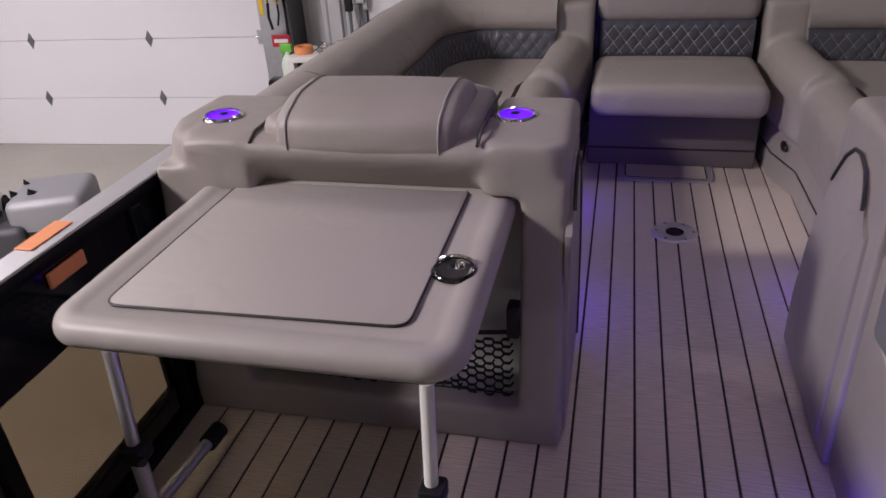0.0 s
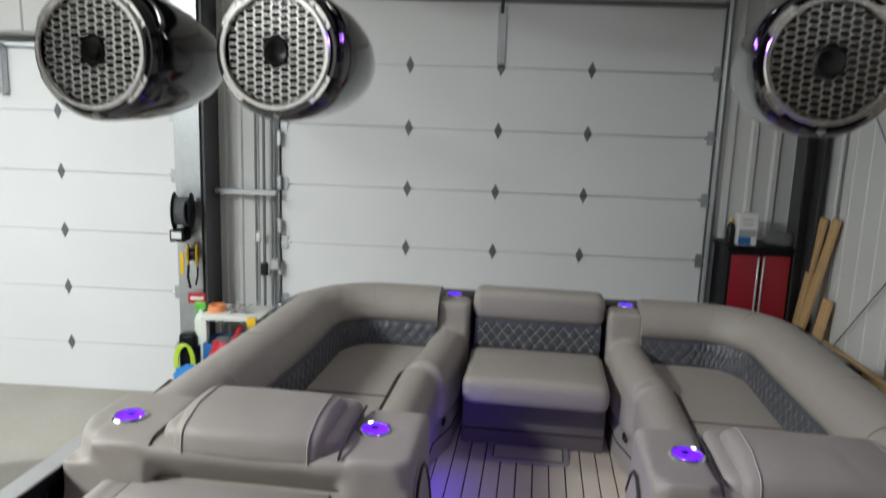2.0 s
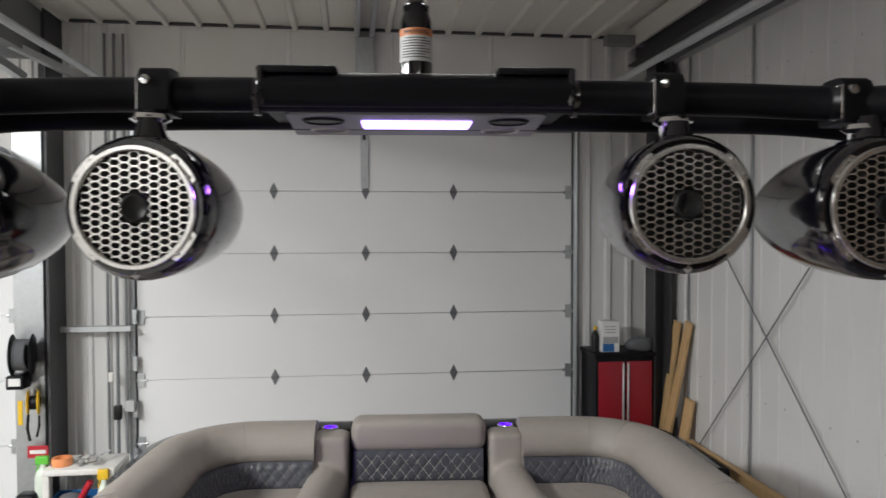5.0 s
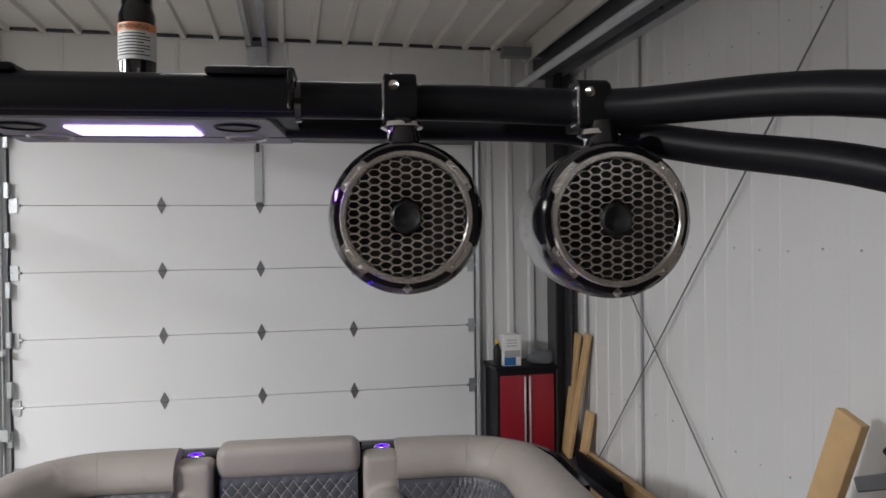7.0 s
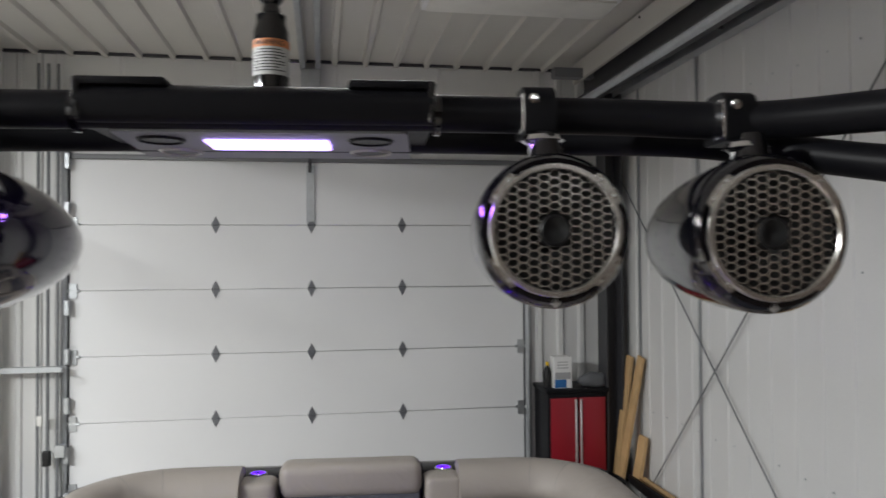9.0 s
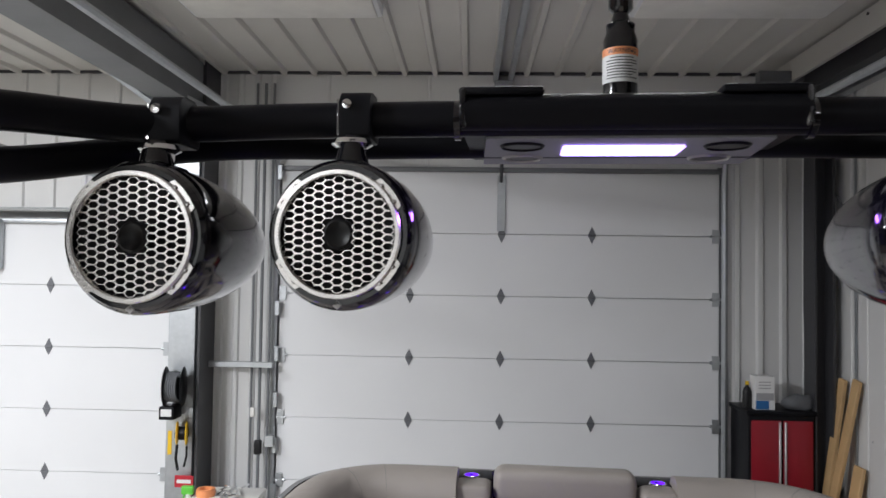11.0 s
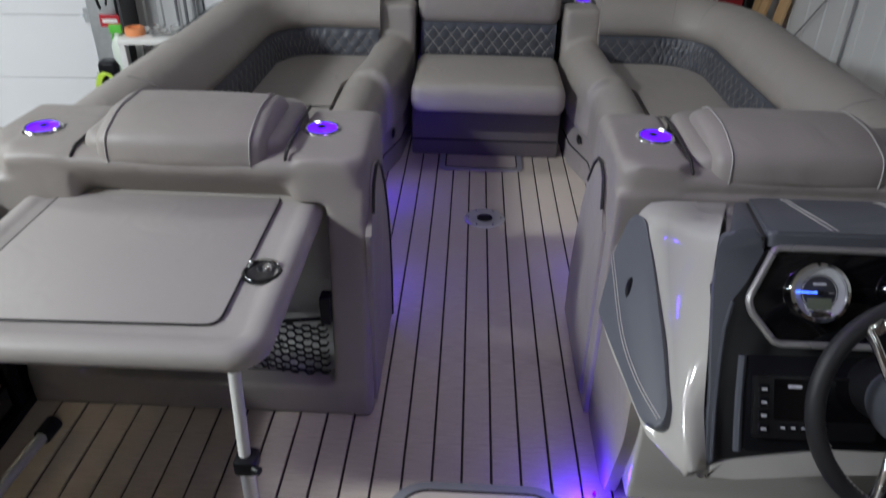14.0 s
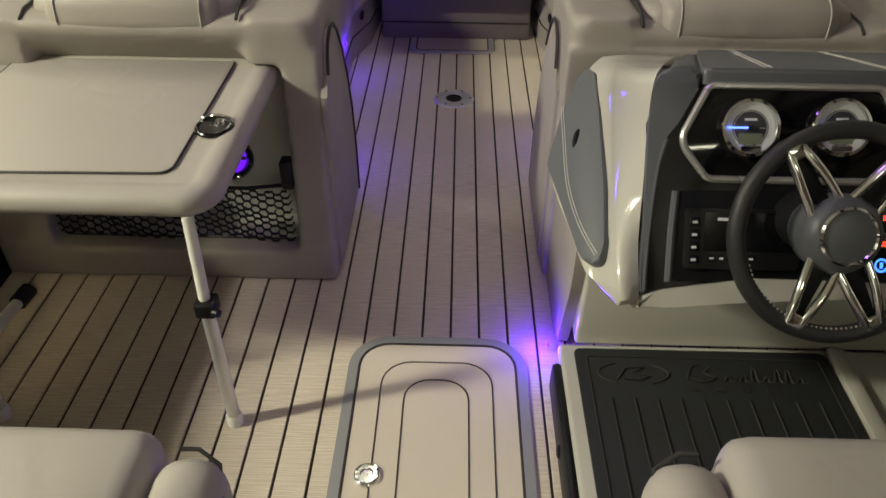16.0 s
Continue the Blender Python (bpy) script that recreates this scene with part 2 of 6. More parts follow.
CHARCOAL_PAD = mat("charcoal_dash_pad", (0.085, 0.09, 0.104), 0.42, grain=260, vary=0.06, bump=0.15, dirt=0.05)
STITCH = mat("stitching", (0.22, 0.21, 0.2), 0.7, grain=400, vary=0.1)
STITCH_LIGHT = mat("pale_stitching", (0.40, 0.38, 0.355), 0.7, grain=400, vary=0.1)
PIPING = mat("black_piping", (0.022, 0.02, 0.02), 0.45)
GELCOAT = mat("cream_gelcoat", (0.44, 0.425, 0.385), 0.12, grain=300, vary=0.02, bump=0.02, coat=0.6)
WOVEN = woven("woven_flooring", (0.60, 0.53, 0.445), (0.42, 0.36, 0.295), 330)
SEAM = mat("dark_seam", (0.03, 0.022, 0.018), 0.7)
HATCH_SKIN = mat("hatch_skin", (0.54, 0.48, 0.41), 0.55, grain=200, vary=0.05, bump=0.1, dirt=0.06)
ALU = mat("brushed_aluminium", (0.66, 0.66, 0.67), 0.38, 0.7, grain=150, vary=0.08)
CHROME = mat("chrome", (0.85, 0.85, 0.86), 0.07, 1.0, grain=40, vary=0.02, bump=0)
STEEL = mat("stainless_grille", (0.86, 0.84, 0.81), 0.24, 1.0, grain=120, vary=0.05)
GLOSS_BLACK = mat("gloss_black", (0.004, 0.004, 0.006), 0.08, grain=60, vary=0.1, bump=0.0, coat=0.7)
SATIN_BLACK = mat("satin_black_powder_coat", (0.008, 0.008, 0.010), 0.40, grain=350, vary=0.1, bump=0.12, spec=0.12)
BLACK_PLASTIC = mat("black_plastic", (0.009, 0.009, 0.010), 0.4, grain=300, vary=0.1, bump=0.1, spec=0.3)
RUBBER = mat("rubber_mat", (0.018, 0.019, 0.022), 0.75, grain=200, vary=0.12, bump=0.3, dirt=0.1, spec=0.3)
SCREEN = mat("dark_screen", (0.004, 0.004, 0.005), 0.08, bump=0)
SILVER = mat("silver_plastic", (0.42, 0.41, 0.4), 0.3, 0.6, grain=200, vary=0.05)
DIAL_WHITE = mat("dial_white", (0.62, 0.63, 0.66), 0.4, bump=0)
DIAL_DARK = mat("dial_dark", (0.03, 0.03, 0.04), 0.35, bump=0)
LCD = mat("lcd_green", (0.16, 0.18, 0.13), 0.3, bump=0)
BAR_GREY = mat("print_grey", (0.35, 0.35, 0.36), 0.5, bump=0)
WHITE_PAINT = mat("white_paint", (0.74, 0.75, 0.77), 0.45, grain=120, vary=0.02, bump=0.06, dirt=0.06, dirt_scale=1.2)
DOOR_WHITE = mat("door_white", (0.73, 0.735, 0.75), 0.42, grain=200, vary=0.02, bump=0.1, dirt=0.07, dirt_scale=0.9)
LINER = mat("white_liner_steel", (0.66, 0.66, 0.655), 0.42, grain=90, vary=0.03, bump=0.05, dirt=0.10, dirt_scale=0.8)
CEILING_STEEL = mat("ceiling_liner_steel", (0.56, 0.545, 0.52), 0.5, grain=60, vary=0.04, bump=0.05, dirt=0.12, dirt_scale=0.9)
GREY_STEEL = mat("grey_primer_steel", (0.16, 0.165, 0.175), 0.5, grain=60, vary=0.08, dirt=0.15)
DARK_STEEL = mat("dark_steel", (0.045, 0.045, 0.05), 0.5, grain=60, vary=0.1, dirt=0.15)
GALV = mat("galvanised_steel", (0.48, 0.5, 0.52), 0.4, 0.8, grain=25, vary=0.14, dirt=0.1, dirt_scale=6)
CONCRETE = mat("concrete_floor", (0.36, 0.34, 0.30), 0.6, grain=25, vary=0.10, bump=0.2, dirt=0.22, dirt_scale=1.1)
RED_PAINT = mat("red_paint", (0.28, 0.010, 0.022), 0.35, grain=120, vary=0.04, bump=0.05, dirt=0.05)
RED_PLASTIC = mat("red_plastic", (0.45, 0.02, 0.035), 0.4, grain=80, vary=0.05)
BLUE_PLASTIC = mat("blue_plastic", (0.02, 0.13, 0.36), 0.4, grain=80, vary=0.05)
BLUE_CLOTH = mat("blue_cloth", (0.03, 0.2, 0.55), 0.9, grain=120, vary=0.2, bump=0.6)
YELLOW = mat("yellow_plastic", (0.75, 0.48, 0.02), 0.4, grain=80, vary=0.05)
LIME = mat("lime_hose", (0.5, 0.68, 0.05), 0.4, grain=80, vary=0.05)
ORANGE = mat("orange_plastic", (0.80, 0.30, 0.12), 0.4, grain=80, vary=0.05)
GREEN = mat("green_plastic", (0.12, 0.5, 0.05), 0.4, grain=80, vary=0.05)
CLEAR_WHITE = mat("translucent_white", (0.62, 0.68, 0.6), 0.35, grain=80, vary=0.04)
WHITE_PLASTIC = mat("white_plastic", (0.7, 0.69, 0.66), 0.5, grain=80, vary=0.05, dirt=0.1, dirt_scale=8)
PINE = mat("pine_board", (0.56, 0.37, 0.18), 0.6, grain=14, vary=0.14, bump=0.3, dirt=0.15, dirt_scale=5)
CARD = mat("white_card", (0.72, 0.72, 0.72), 0.6, grain=60, vary=0.04)
GREY_CLOTH = mat("grey_cloth", (0.12, 0.125, 0.135), 0.9, grain=90, vary=0.2, bump=0.6)
BROWN_LINING = mat("unseen_brown_lining", (0.085, 0.06, 0.045), 0.75, grain=12, vary=0.15, bump=0.2, dirt=0.2, dirt_scale=2)
WHITE_INSIDE = mat("white_locker_lining", (0.62, 0.62, 0.59), 0.5, grain=100, vary=0.04, dirt=0.06)
NET = mat("black_net_cord", (0.012, 0.012, 0.013), 0.7, grain=300)
LED_VIOLET = glow("violet_led", (0.12, 0.004, 1.0), 1.25)
LED_PANEL = glow("violet_led_panel", (0.52, 0.36, 1.0), 2.4)
NEEDLE = glow("blue_needle", (0.05, 0.12, 1.0), 6.0)
RED_LIGHT = glow("red_switch", (1.0, 0.05, 0.04), 1.6)
BLUE_LIGHT = glow("blue_button", (0.03, 0.16, 1.0), 3.0)
TUBE_LIGHT = glow("lamp_diffuser", (1.0, 0.97, 0.92), 2.2)


SMOKED = bpy.data.materials.new("smoked_bronze_acrylic")
SMOKED.use_nodes = True
b_ = SMOKED.node_tree.nodes["Principled BSDF"]
b_.inputs["Base Color"].default_value = (0.20, 0.16, 0.11, 1)
b_.inputs["Transmission Weight"].default_value = 1.0
b_.inputs["Roughness"].default_value = 0.02
b_.inputs["IOR"].default_value = 1.1


# ---- garage: walls, floor, ceiling ----
spot["m"] = GARAGE
X0, X1, Y0, Y1, CEIL = -9.0, 2.84, -6.0, 7.58, 3.58
DOOR_A, DOOR_B = (-1.85, 2.0, 2.70), (-6.7, -2.82, 2.20)

solid("floor", box(X0 - 0.2, X1 + 0.2, Y0 - 0.2, Y1 + 0.2, FLOOR_Z - 0.15, FLOOR_Z), CONCRETE, "grey-brown sealed concrete garage floor with stains", "floor", kind="structure")


def ribbed(length, height, pitch, depth, rib):
    """A ribbed steel sheet in x, z, its ribs standing along z and proud towards -y."""
    bm = bmesh.new()
    xs, x = [], 0.0
    while x < length - 1e-6:
        e = min(pitch, length - x)
        for u, d in ((0, 0), (0.5 * pitch - rib, 0), (0.5 * pitch - rib * 0.55, -depth), (0.5 * pitch + rib * 0.55, -depth), (0.5 * pitch + rib, 0)):
            if u < e:
                xs.append((x + u, d))
        x += pitch
    xs.append((length, 0))
    lo = [bm.verts.new((a, d, 0)) for a, d in xs]
    hi = [bm.verts.new((a, d, height)) for a, d in xs]
    back = [bm.verts.new((a, 0.1, z)) for a, z in ((0, 0), (length, 0), (length, height), (0, height))]
    for i in range(len(xs) - 1):
        bm.faces.new((lo[i], lo[i + 1], hi[i + 1], hi[i]))
    bm.faces.new(back)
    return bm


def front_sheet(x0, x1, z0, z1, y, pitch=0.3, depth=0.022, rib=0.035):
    bm = ribbed(x1 - x0, z1 - z0, pitch, depth, rib)
    bmesh.ops.translate(bm, vec=(x0, y, z0), verts=bm.verts)
    return bm


wall = thing("wall_front", "white ribbed steel wall with two overhead doors", "wall", kind="structure")
part("steel_sheet", front_sheet(DOOR_B[1] + 0.06, DOOR_A[0] - 0.05, FLOOR_Z, CEIL, Y1 - 0.02, 0.15, 0.02, 0.03), LINER, wall, smooth=0)
part("steel_sheet", front_sheet(DOOR_A[1] + 0.05, X1, FLOOR_Z, CEIL, Y1 - 0.02, 0.2, 0.026, 0.035), LINER, wall, smooth=0)
part("header_sheet", front_sheet(DOOR_A[0] - 0.05, DOOR_A[1] + 0.05, DOOR_A[2], CEIL, Y1 - 0.01, 0.9, 0.006, 0.02), LINER, wall, smooth=0)
part("header_sheet", front_sheet(DOOR_B[0], DOOR_B[1] + 0.06, DOOR_B[2] + 0.1, CEIL, Y1 - 0.02, 0.29, 0.02, 0.03), LINER, wall, smooth=0)
part("steel_sheet", front_sheet(X0, DOOR_B[0], FLOOR_Z, CEIL, Y1 - 0.02), LINER, wall, smooth=0)
part("backing", box(X0, X1 + 0.2, Y1 + 0.09, Y1 + 0.2, FLOOR_Z, CEIL), LINER, wall)

wall = thing("wall_right", "white ribbed steel side wall with cable cross bracing", "wall", kind="structure")
bm = ribbed(Y1 - 1.0, CEIL - FLOOR_Z, 0.235, 0.008, 0.02)
bmesh.ops.transform(bm, matrix=pose(X1, Y1, FLOOR_Z, 0, 0, -90), verts=bm.verts)
part("steel_sheet", bm, LINER, wall, smooth=0)
# Unseen linings, coloured dark brown to cut bounce and darken grille reflections.
part("dark_lining", box(X1, X1 + 0.1, Y0, 1.0, FLOOR_Z, CEIL), BROWN_LINING, wall, "unseen dark brown lining added to cut bounce light")
solid("wall_left", box(X0 - 0.2, X0, Y0, Y1, FLOOR_Z, CEIL), BROWN_LINING, "unseen plain wall, coloured dark brown to cut the bounce light", "wall", kind="structure")
wall = thing("wall_back", "unseen white steel wall with an added dark brown part for the grille reflections", "wall", kind="structure")
part("steel_sheet", box(X0, -2.6, Y0 - 0.2, Y0, FLOOR_Z, CEIL), LINER, wall)
part("dark_lining", box(-2.6, X1, Y0 - 0.2, Y0, FLOOR_Z, CEIL), BROWN_LINING, wall, "unseen dark brown lining added to cut bounce light")

bm = ribbed(X1 - X0, Y1 - Y0, 0.27, 0.032, 0.034)
bmesh.ops.transform(bm, matrix=Matrix(((1, 0, 0, X0), (0, 0, 1, Y0), (0, 1, 0, CEIL), (0, 0, 0, 1))), verts=bm.verts)
solid("ceiling", bm, CEILING_STEEL, "ribbed off-white steel liner ceiling", "ceiling", kind="structure", smooth=0)
closure = thing("closure_strip", "dark foam closure strip where the ceiling meets the front wall", "trim", kind="structure")
part("strip", box(X0, X1, Y1 - 0.06, Y1 - 0.03, CEIL - 0.024, CEIL - 0.002), DARK_STEEL, closure)


def hinge(y):
    """A diamond-shaped galvanised hinge plate with a barrel."""
    bm = prism([(0, 0.075), (0.022, 0.03), (0.036, 0.0), (0.022, -0.03), (0, -0.075), (-0.022, -0.03), (-0.036, 0.0), (-0.022, -0.03 + 0.06)], 0, 0.006, m=pose(0, y, 0, 90, 0, 0))
    tube([(-0.03, y - 0.01, 0), (0.03, y - 0.01, 0)], 0.007, 8, bm)
    return bm


def overhead_door(name, x0, x1, z0, first, step, top, columns, label):
    door = thing(name, label, "garage door", kind="structure")
    rows, z = [z0], first
    while z < top - 0.1:
        rows.append(z)
        z += step
    rows.append(top)
    for a, b in zip(rows, rows[1:]):
        bm = box(x0, x1, Y1 - 0.03, Y1 + 0.03, a + 0.0015, b - 0.0015, 0.004, 1)
        part("panel", bm, DOOR_WHITE, door)
    plate = None
    for z in rows[1:-1]:
        for x in columns:
            if plate is None:
                plate = part("hinge", hinge(0), HINGE_STEEL, door, "diamond-shaped galvanised hinge")
                plate.matrix_basis = pose(x, Y1 - 0.03, z)
            else:
                o = plate.copy()
                scene.collection.objects.link(o)
                o.matrix_basis = pose(x, Y1 - 0.03, z)
        for x in (x0 + 0.03, x1 - 0.03):
            part("end_hinge", tube([(x - 0.05, 0, 0), (x + 0.05, 0, 0)], 0.013, 8, bm=box(x - 0.03, x + 0.03, -0.012, 0, -0.06, 0.06)), GALV, door, at=pose(0, Y1 - 0.032, z))
    for x, s in ((x0 - 0.035, 1), (x1 + 0.035, -1)):
        bend = [(x, Y1 - 0.06, z0)] + [(x, Y1 - 0.06 - 0.3 * (1 - math.cos(radians(q))), top - 0.05 + 0.3 * math.sin(radians(q))) for q in range(0, 91, 15)] + [(x, Y1 - 3.6, top + 0.25)]
        part("track", tube(bend, 0.026, 8), GALV, door, "galvanised roller track")
        part("jamb", box(x - 0.045, x + 0.045, Y1 - 0.02, Y1 + 0.01, z0, top + 0.05), GREY_STEEL if name == "door_1" else GALV, door)
    part("top_seal", box(x0 - 0.06, x1 + 0.06, Y1 - 0.07, Y1 - 0.031, top - 0.012, top + 0.03, 0.006), GREY_STEEL if name == "door_1" else GALV, door)
    return door


door = overhead_door("door_1", DOOR_A[0], DOOR_A[1], FLOOR_Z, -0.588, 0.5465, DOOR_A[2], (-0.69, 0.11, 0.90), "white insulated sectional overhead door with diamond hinges, closed")
part("lock_strap", box(0.07, 0.14, Y1 - 0.05, Y1 - 0.034, 2.17, 2.66, 0.004, 1), GALV, door)
part("opener_arm", tube([(0.10, Y1 - 0.06, 2.6), (0.10, Y1 - 0.12, 2.75)], 0.015, 8), DARK_STEEL, door)
door = overhead_door("door_2", DOOR_B[0], DOOR_B[1], FLOOR_Z, -0.575, 0.553, DOOR_B[2], (-6.33, -5.13, -3.93), "white insulated sectional overhead door with diamond hinges, closed")
part("torsion_shaft", tube([(DOOR_B[0], Y1 - 0.1, 2.31), (DOOR_B[1], Y1 - 0.1, 2.31)], 0.02, 8), GALV, door)
part("shaft_bracket", box(-4.45, -4.37, Y1 - 0.12, Y1 - 0.034, 1.78, 2.22, 0.005, 1), GALV, door)

# opener rail along the ceiling
rail = thing("opener_rail", "pair of galvanised steel opener rails under the ceiling", "rail")
for x in (0.02, 0.15):
    part("rail", box(x, x + 0.045, Y1 - 4.0, Y1 - 0.02, CEIL - 0.09, CEIL - 0.031, 0.006, 1), GALV, rail)
part("hanger", box(0.03, 0.19, Y1 - 0.11, Y1 - 0.03, CEIL - 0.42, CEIL - 0.09, 0.005, 1), GALV, rail)

# steel frame columns and rafters
col = thing("steel_column_left", "dark steel frame column between the doors", "column", kind="structure")
part("web", box(-2.54, -2.42, Y1 - 0.24, Y1 - 0.22, FLOOR_Z, CEIL), DARK_STEEL, col)
part("flange", box(-2.44, -2.42, Y1 - 0.40, Y1 - 0.05, FLOOR_Z, CEIL), DARK_STEEL, col)
part("knee_brace", tube([(-2.56, Y1 - 0.45, 3.0), (-3.2, Y1 - 1.6, 3.57)], 0.045, 4), GALV, col)
rafter = thing("rafter_left", "dark grey steel rafter under the ceiling", "beam", kind="structure")
part("beam", box(-2.72, -2.45, Y0, Y1 - 0.4, CEIL - 0.42, CEIL - 0.032), GREY_STEEL, rafter)
brace = thing("purlin_brace", "galvanised angle brace across the corner", "brace", kind="structure")
part("angle", tube([(-1.95, Y1 - 0.06, 2.93), (-3.3, Y1 - 1.75, 3.54)], 0.04, 4), GALV, brace)
col = thing("steel_column_right", "dark steel corner column of the frame", "column", kind="structure")
part("web", box(2.64, 2.76, Y1 - 0.36, Y1 - 0.34, FLOOR_Z, 3.3), DARK_STEEL, col)
part("flange", box(2.745, 2.765, Y1 - 0.50, Y1 - 0.2, FLOOR_Z, 3.3), DARK_STEEL, col)
part("flange", box(2.625, 2.64, Y1 - 0.45, Y1 - 0.25, FLOOR_Z, 3.3), DARK_STEEL, col)
rafter = thing("rafter_right", "dark steel rafter along the side wall", "beam", kind="structure")
part("beam", box(2.40, 2.43, Y0, Y1 - 0.3, CEIL - 0.20, CEIL - 0.032), CEILING_STEEL, rafter)
part("web", box(2.50, 2.53, Y0, Y1 - 0.3, CEIL - 0.32, CEIL - 0.032), DARK_STEEL, rafter)
part("flange", box(2.43, 2.62, Y0, Y1 - 0.3, CEIL - 0.335, CEIL - 0.32), DARK_STEEL, rafter)
girt = thing("eave_girt", "galvanised girt along the side wall", "beam", kind="structure")
part("girt", box(2.74, 2.83, Y0, Y1 - 0.05, CEIL - 0.32, CEIL - 0.22), GALV, girt)
part("girt", box(2.15, 2.74, Y1 - 0.55, Y1 - 0.45, CEIL - 0.2, CEIL - 0.12), GREY_STEEL, girt)
part("stay", tube([(2.75, 5.4, 3.3), (2.40, 5.9, 3.52)], 0.012, 8), DARK_STEEL, girt)

cables = thing("brace_cables", "thin steel cross-bracing rods on the side wall", "brace rod", kind="structure")
part("rod", tube([(2.80, 7.35, -0.735), (2.80, 3.4, 3.49)], 0.006, 6), GREY_STEEL, cables)
part("rod", tube([(2.79, 7.3, 2.65), (2.79, 3.9, -0.62)], 0.006, 6), GREY_STEEL, cables)
trim = thing("wall_seam", "vertical lap seam of the side wall sheets", "trim", kind="structure")
for y in (6.894, 5.913, 2.9):
    part("lap", box(2.822, 2.830, y - 0.012, y + 0.012, FLOOR_Z, CEIL - 0.3), GALV, trim)
bolts = bmesh.new()
for z in (0.6, 1.75, 2.9):
    for k in range(14):
        lathe([(0.006, 0), (0.006, 0.004), (0, 0.006)], 8, pose(2.83, 6.9 - 0.235 * k + rnd.uniform(-0.01, 0.01), z + rnd.uniform(-0.01, 0.01), 0, -90, 0), bolts)
part("screws", bolts, GALV, trim)

# light fittings on the ceiling: front two in view, lit ones added around unseen lamps
for k, (x, y) in enumerate(((1.48, 5.68), (-1.39, 5.68), (-4.6, 4.6), (-4.6, 1.2), (-6.6, 3.2), (0.35, 4.2), (1.5, -2.6), (-4.6, -4.6))):
    lamp = thing("ceiling_light", "white troffer strip light fixed under the ceiling, all but the front two added out of view", "ceiling light", (x, y, CEIL - 0.033), group="ceiling lights")
    part("housing", box(-0.63, 0.63, -0.19, 0.19, -0.07, 0.0, 0.012, 2), WHITE_PAINT, lamp)
    part("diffuser", box(-0.60, 0.60, -0.16, 0.16, -0.085, -0.068, 0.006, 2), TUBE_LIGHT if k > 1 else WHITE_PLASTIC, lamp)


# ---- the boat ----
spot["m"] = BOAT
HALF = 1.30

deck = thing("deck", "beige woven-vinyl plank deck with dark seams", "deck floor", kind="structure")
part("deck_base", box(-HALF - 0.1, HALF + 0.1, -1.3, 5.28, -0.12, -0.006), SEAM, deck)
pontoons = thing("pontoon_hull", "aluminium pontoon tubes on the trailer under the deck", "boat hull")
for x in (-0.9, 0.0, 0.9):
    part("pontoon", tube([(x, -1.4, -0.45), (x, 4.4, -0.45), (x, 5.2, -0.30)], [0.30, 0.30, 0.1], 24), ALU, pontoons)
for y in (-0.6, 1.2, 3.0, 4.4):
    part("trailer_bunk", box(-1.2, 1.2, y - 0.05, y + 0.05, FLOOR_Z, -0.72, 0.01, 1), GALV, pontoons)


def fence(side):
    """The side fence: black skin between rails, with a capped top; the port one has an open gate window."""
    f = thing("side_fence", "gloss black aluminium side fence with a bright top cap", "boat fence", group="side fences")
    x = side * 1.40
    for y0, y1, z0, z1 in ((-1.2, 2.10, 0.03, 0.66), (2.62, 2.95, 0.03, 0.66), (2.95, 5.15, 0.03, 0.60), (2.10, 2.62, 0.47, 0.66), (2.10, 2.62, 0.03, 0.12)) if side < 0 else ((-1.2, 2.95, 0.03, 0.66), (2.95, 5.15, 0.03, 0.60)):
        part("panel", box(x - 0.012, x + 0.012, y0, y1, z0, z1), GLOSS_BLACK, f)
    part("top_rail", box(x - 0.022, x + 0.022, -1.2, 2.95, 0.66, 0.695, 0.006, 2), SATIN_BLACK, f)
    part("top_cap", box(x - 0.024 - (0.02 if side < 0 else 0), x + 0.024 + (0.02 if side > 0 else 0), -1.2, 2.95, 0.696, 0.703, 0.002, 1), ALU, f)
    part("bottom_rail", box(x - 0.03, x + 0.03, -1.2, 5.15, 0.0, 0.03), SATIN_BLACK, f)
    for y in (0.7, 2.08, 2.64, 3.8):
        part("post", box(x - 0.026, x + 0.026, y - 0.02, y + 0.02, 0.03, 0.66 if y < 2.8 else 0.60, 0.004, 1), SATIN_BLACK, f)
    return f


port = fence(-1)
part("smoked_pane", box(-1.404, -1.398, 2.10, 2.62, 0.12, 0.47), SMOKED, port, "smoked bronze acrylic pane")
part("reflector", box(-1.3855, -1.377, 2.325, 2.44, 0.615, 0.65, 0.002, 1), ORANGE, port, "orange reflector")
part("cap_reflector", box(-1.444, -1.40, 2.33, 2.46, 0.7032, 0.7065, 0.001, 1), ORANGE, port, "orange reflector on the cap")
fence(1)
bow = thing("bow_fence", "black curved front fence of the boat", "boat fence")
part("panel", sweep([(0, 0.0), (0, 0.69), (0.03, 0.69), (0.03, 0.0)], [(-1.40, 4.3)] + arc(-0.9, 4.75, 0.5, 180, 90) + arc(0.9, 4.75, 0.5, 90, 0) + [(1.40, 4.3)]), GLOSS_BLACK, bow)


def soft_part(name, shapes, material, parent, voxel=0.011, rounds=14, label=""):
    """Several blocks sewn into one soft upholstered form."""
    bm = bmesh.new()
    for shape in shapes:
        me = bpy.data.meshes.new("tmp")
        shape.to_mesh(me)
        shape.free()
        bm.from_mesh(me)
        bpy.data.meshes.remove(me)
    ob = part(name, bm, material, parent, label, smooth=0)
    ob.data.shade_smooth()
    r = ob.modifiers.new("sewn", "REMESH")
    r.mode, r.voxel_size, r.use_smooth_shade = "VOXEL", voxel, True
    w = ob.modifiers.new("soft", "SMOOTH")
    w.factor, w.iterations = 0.5, rounds
    return ob


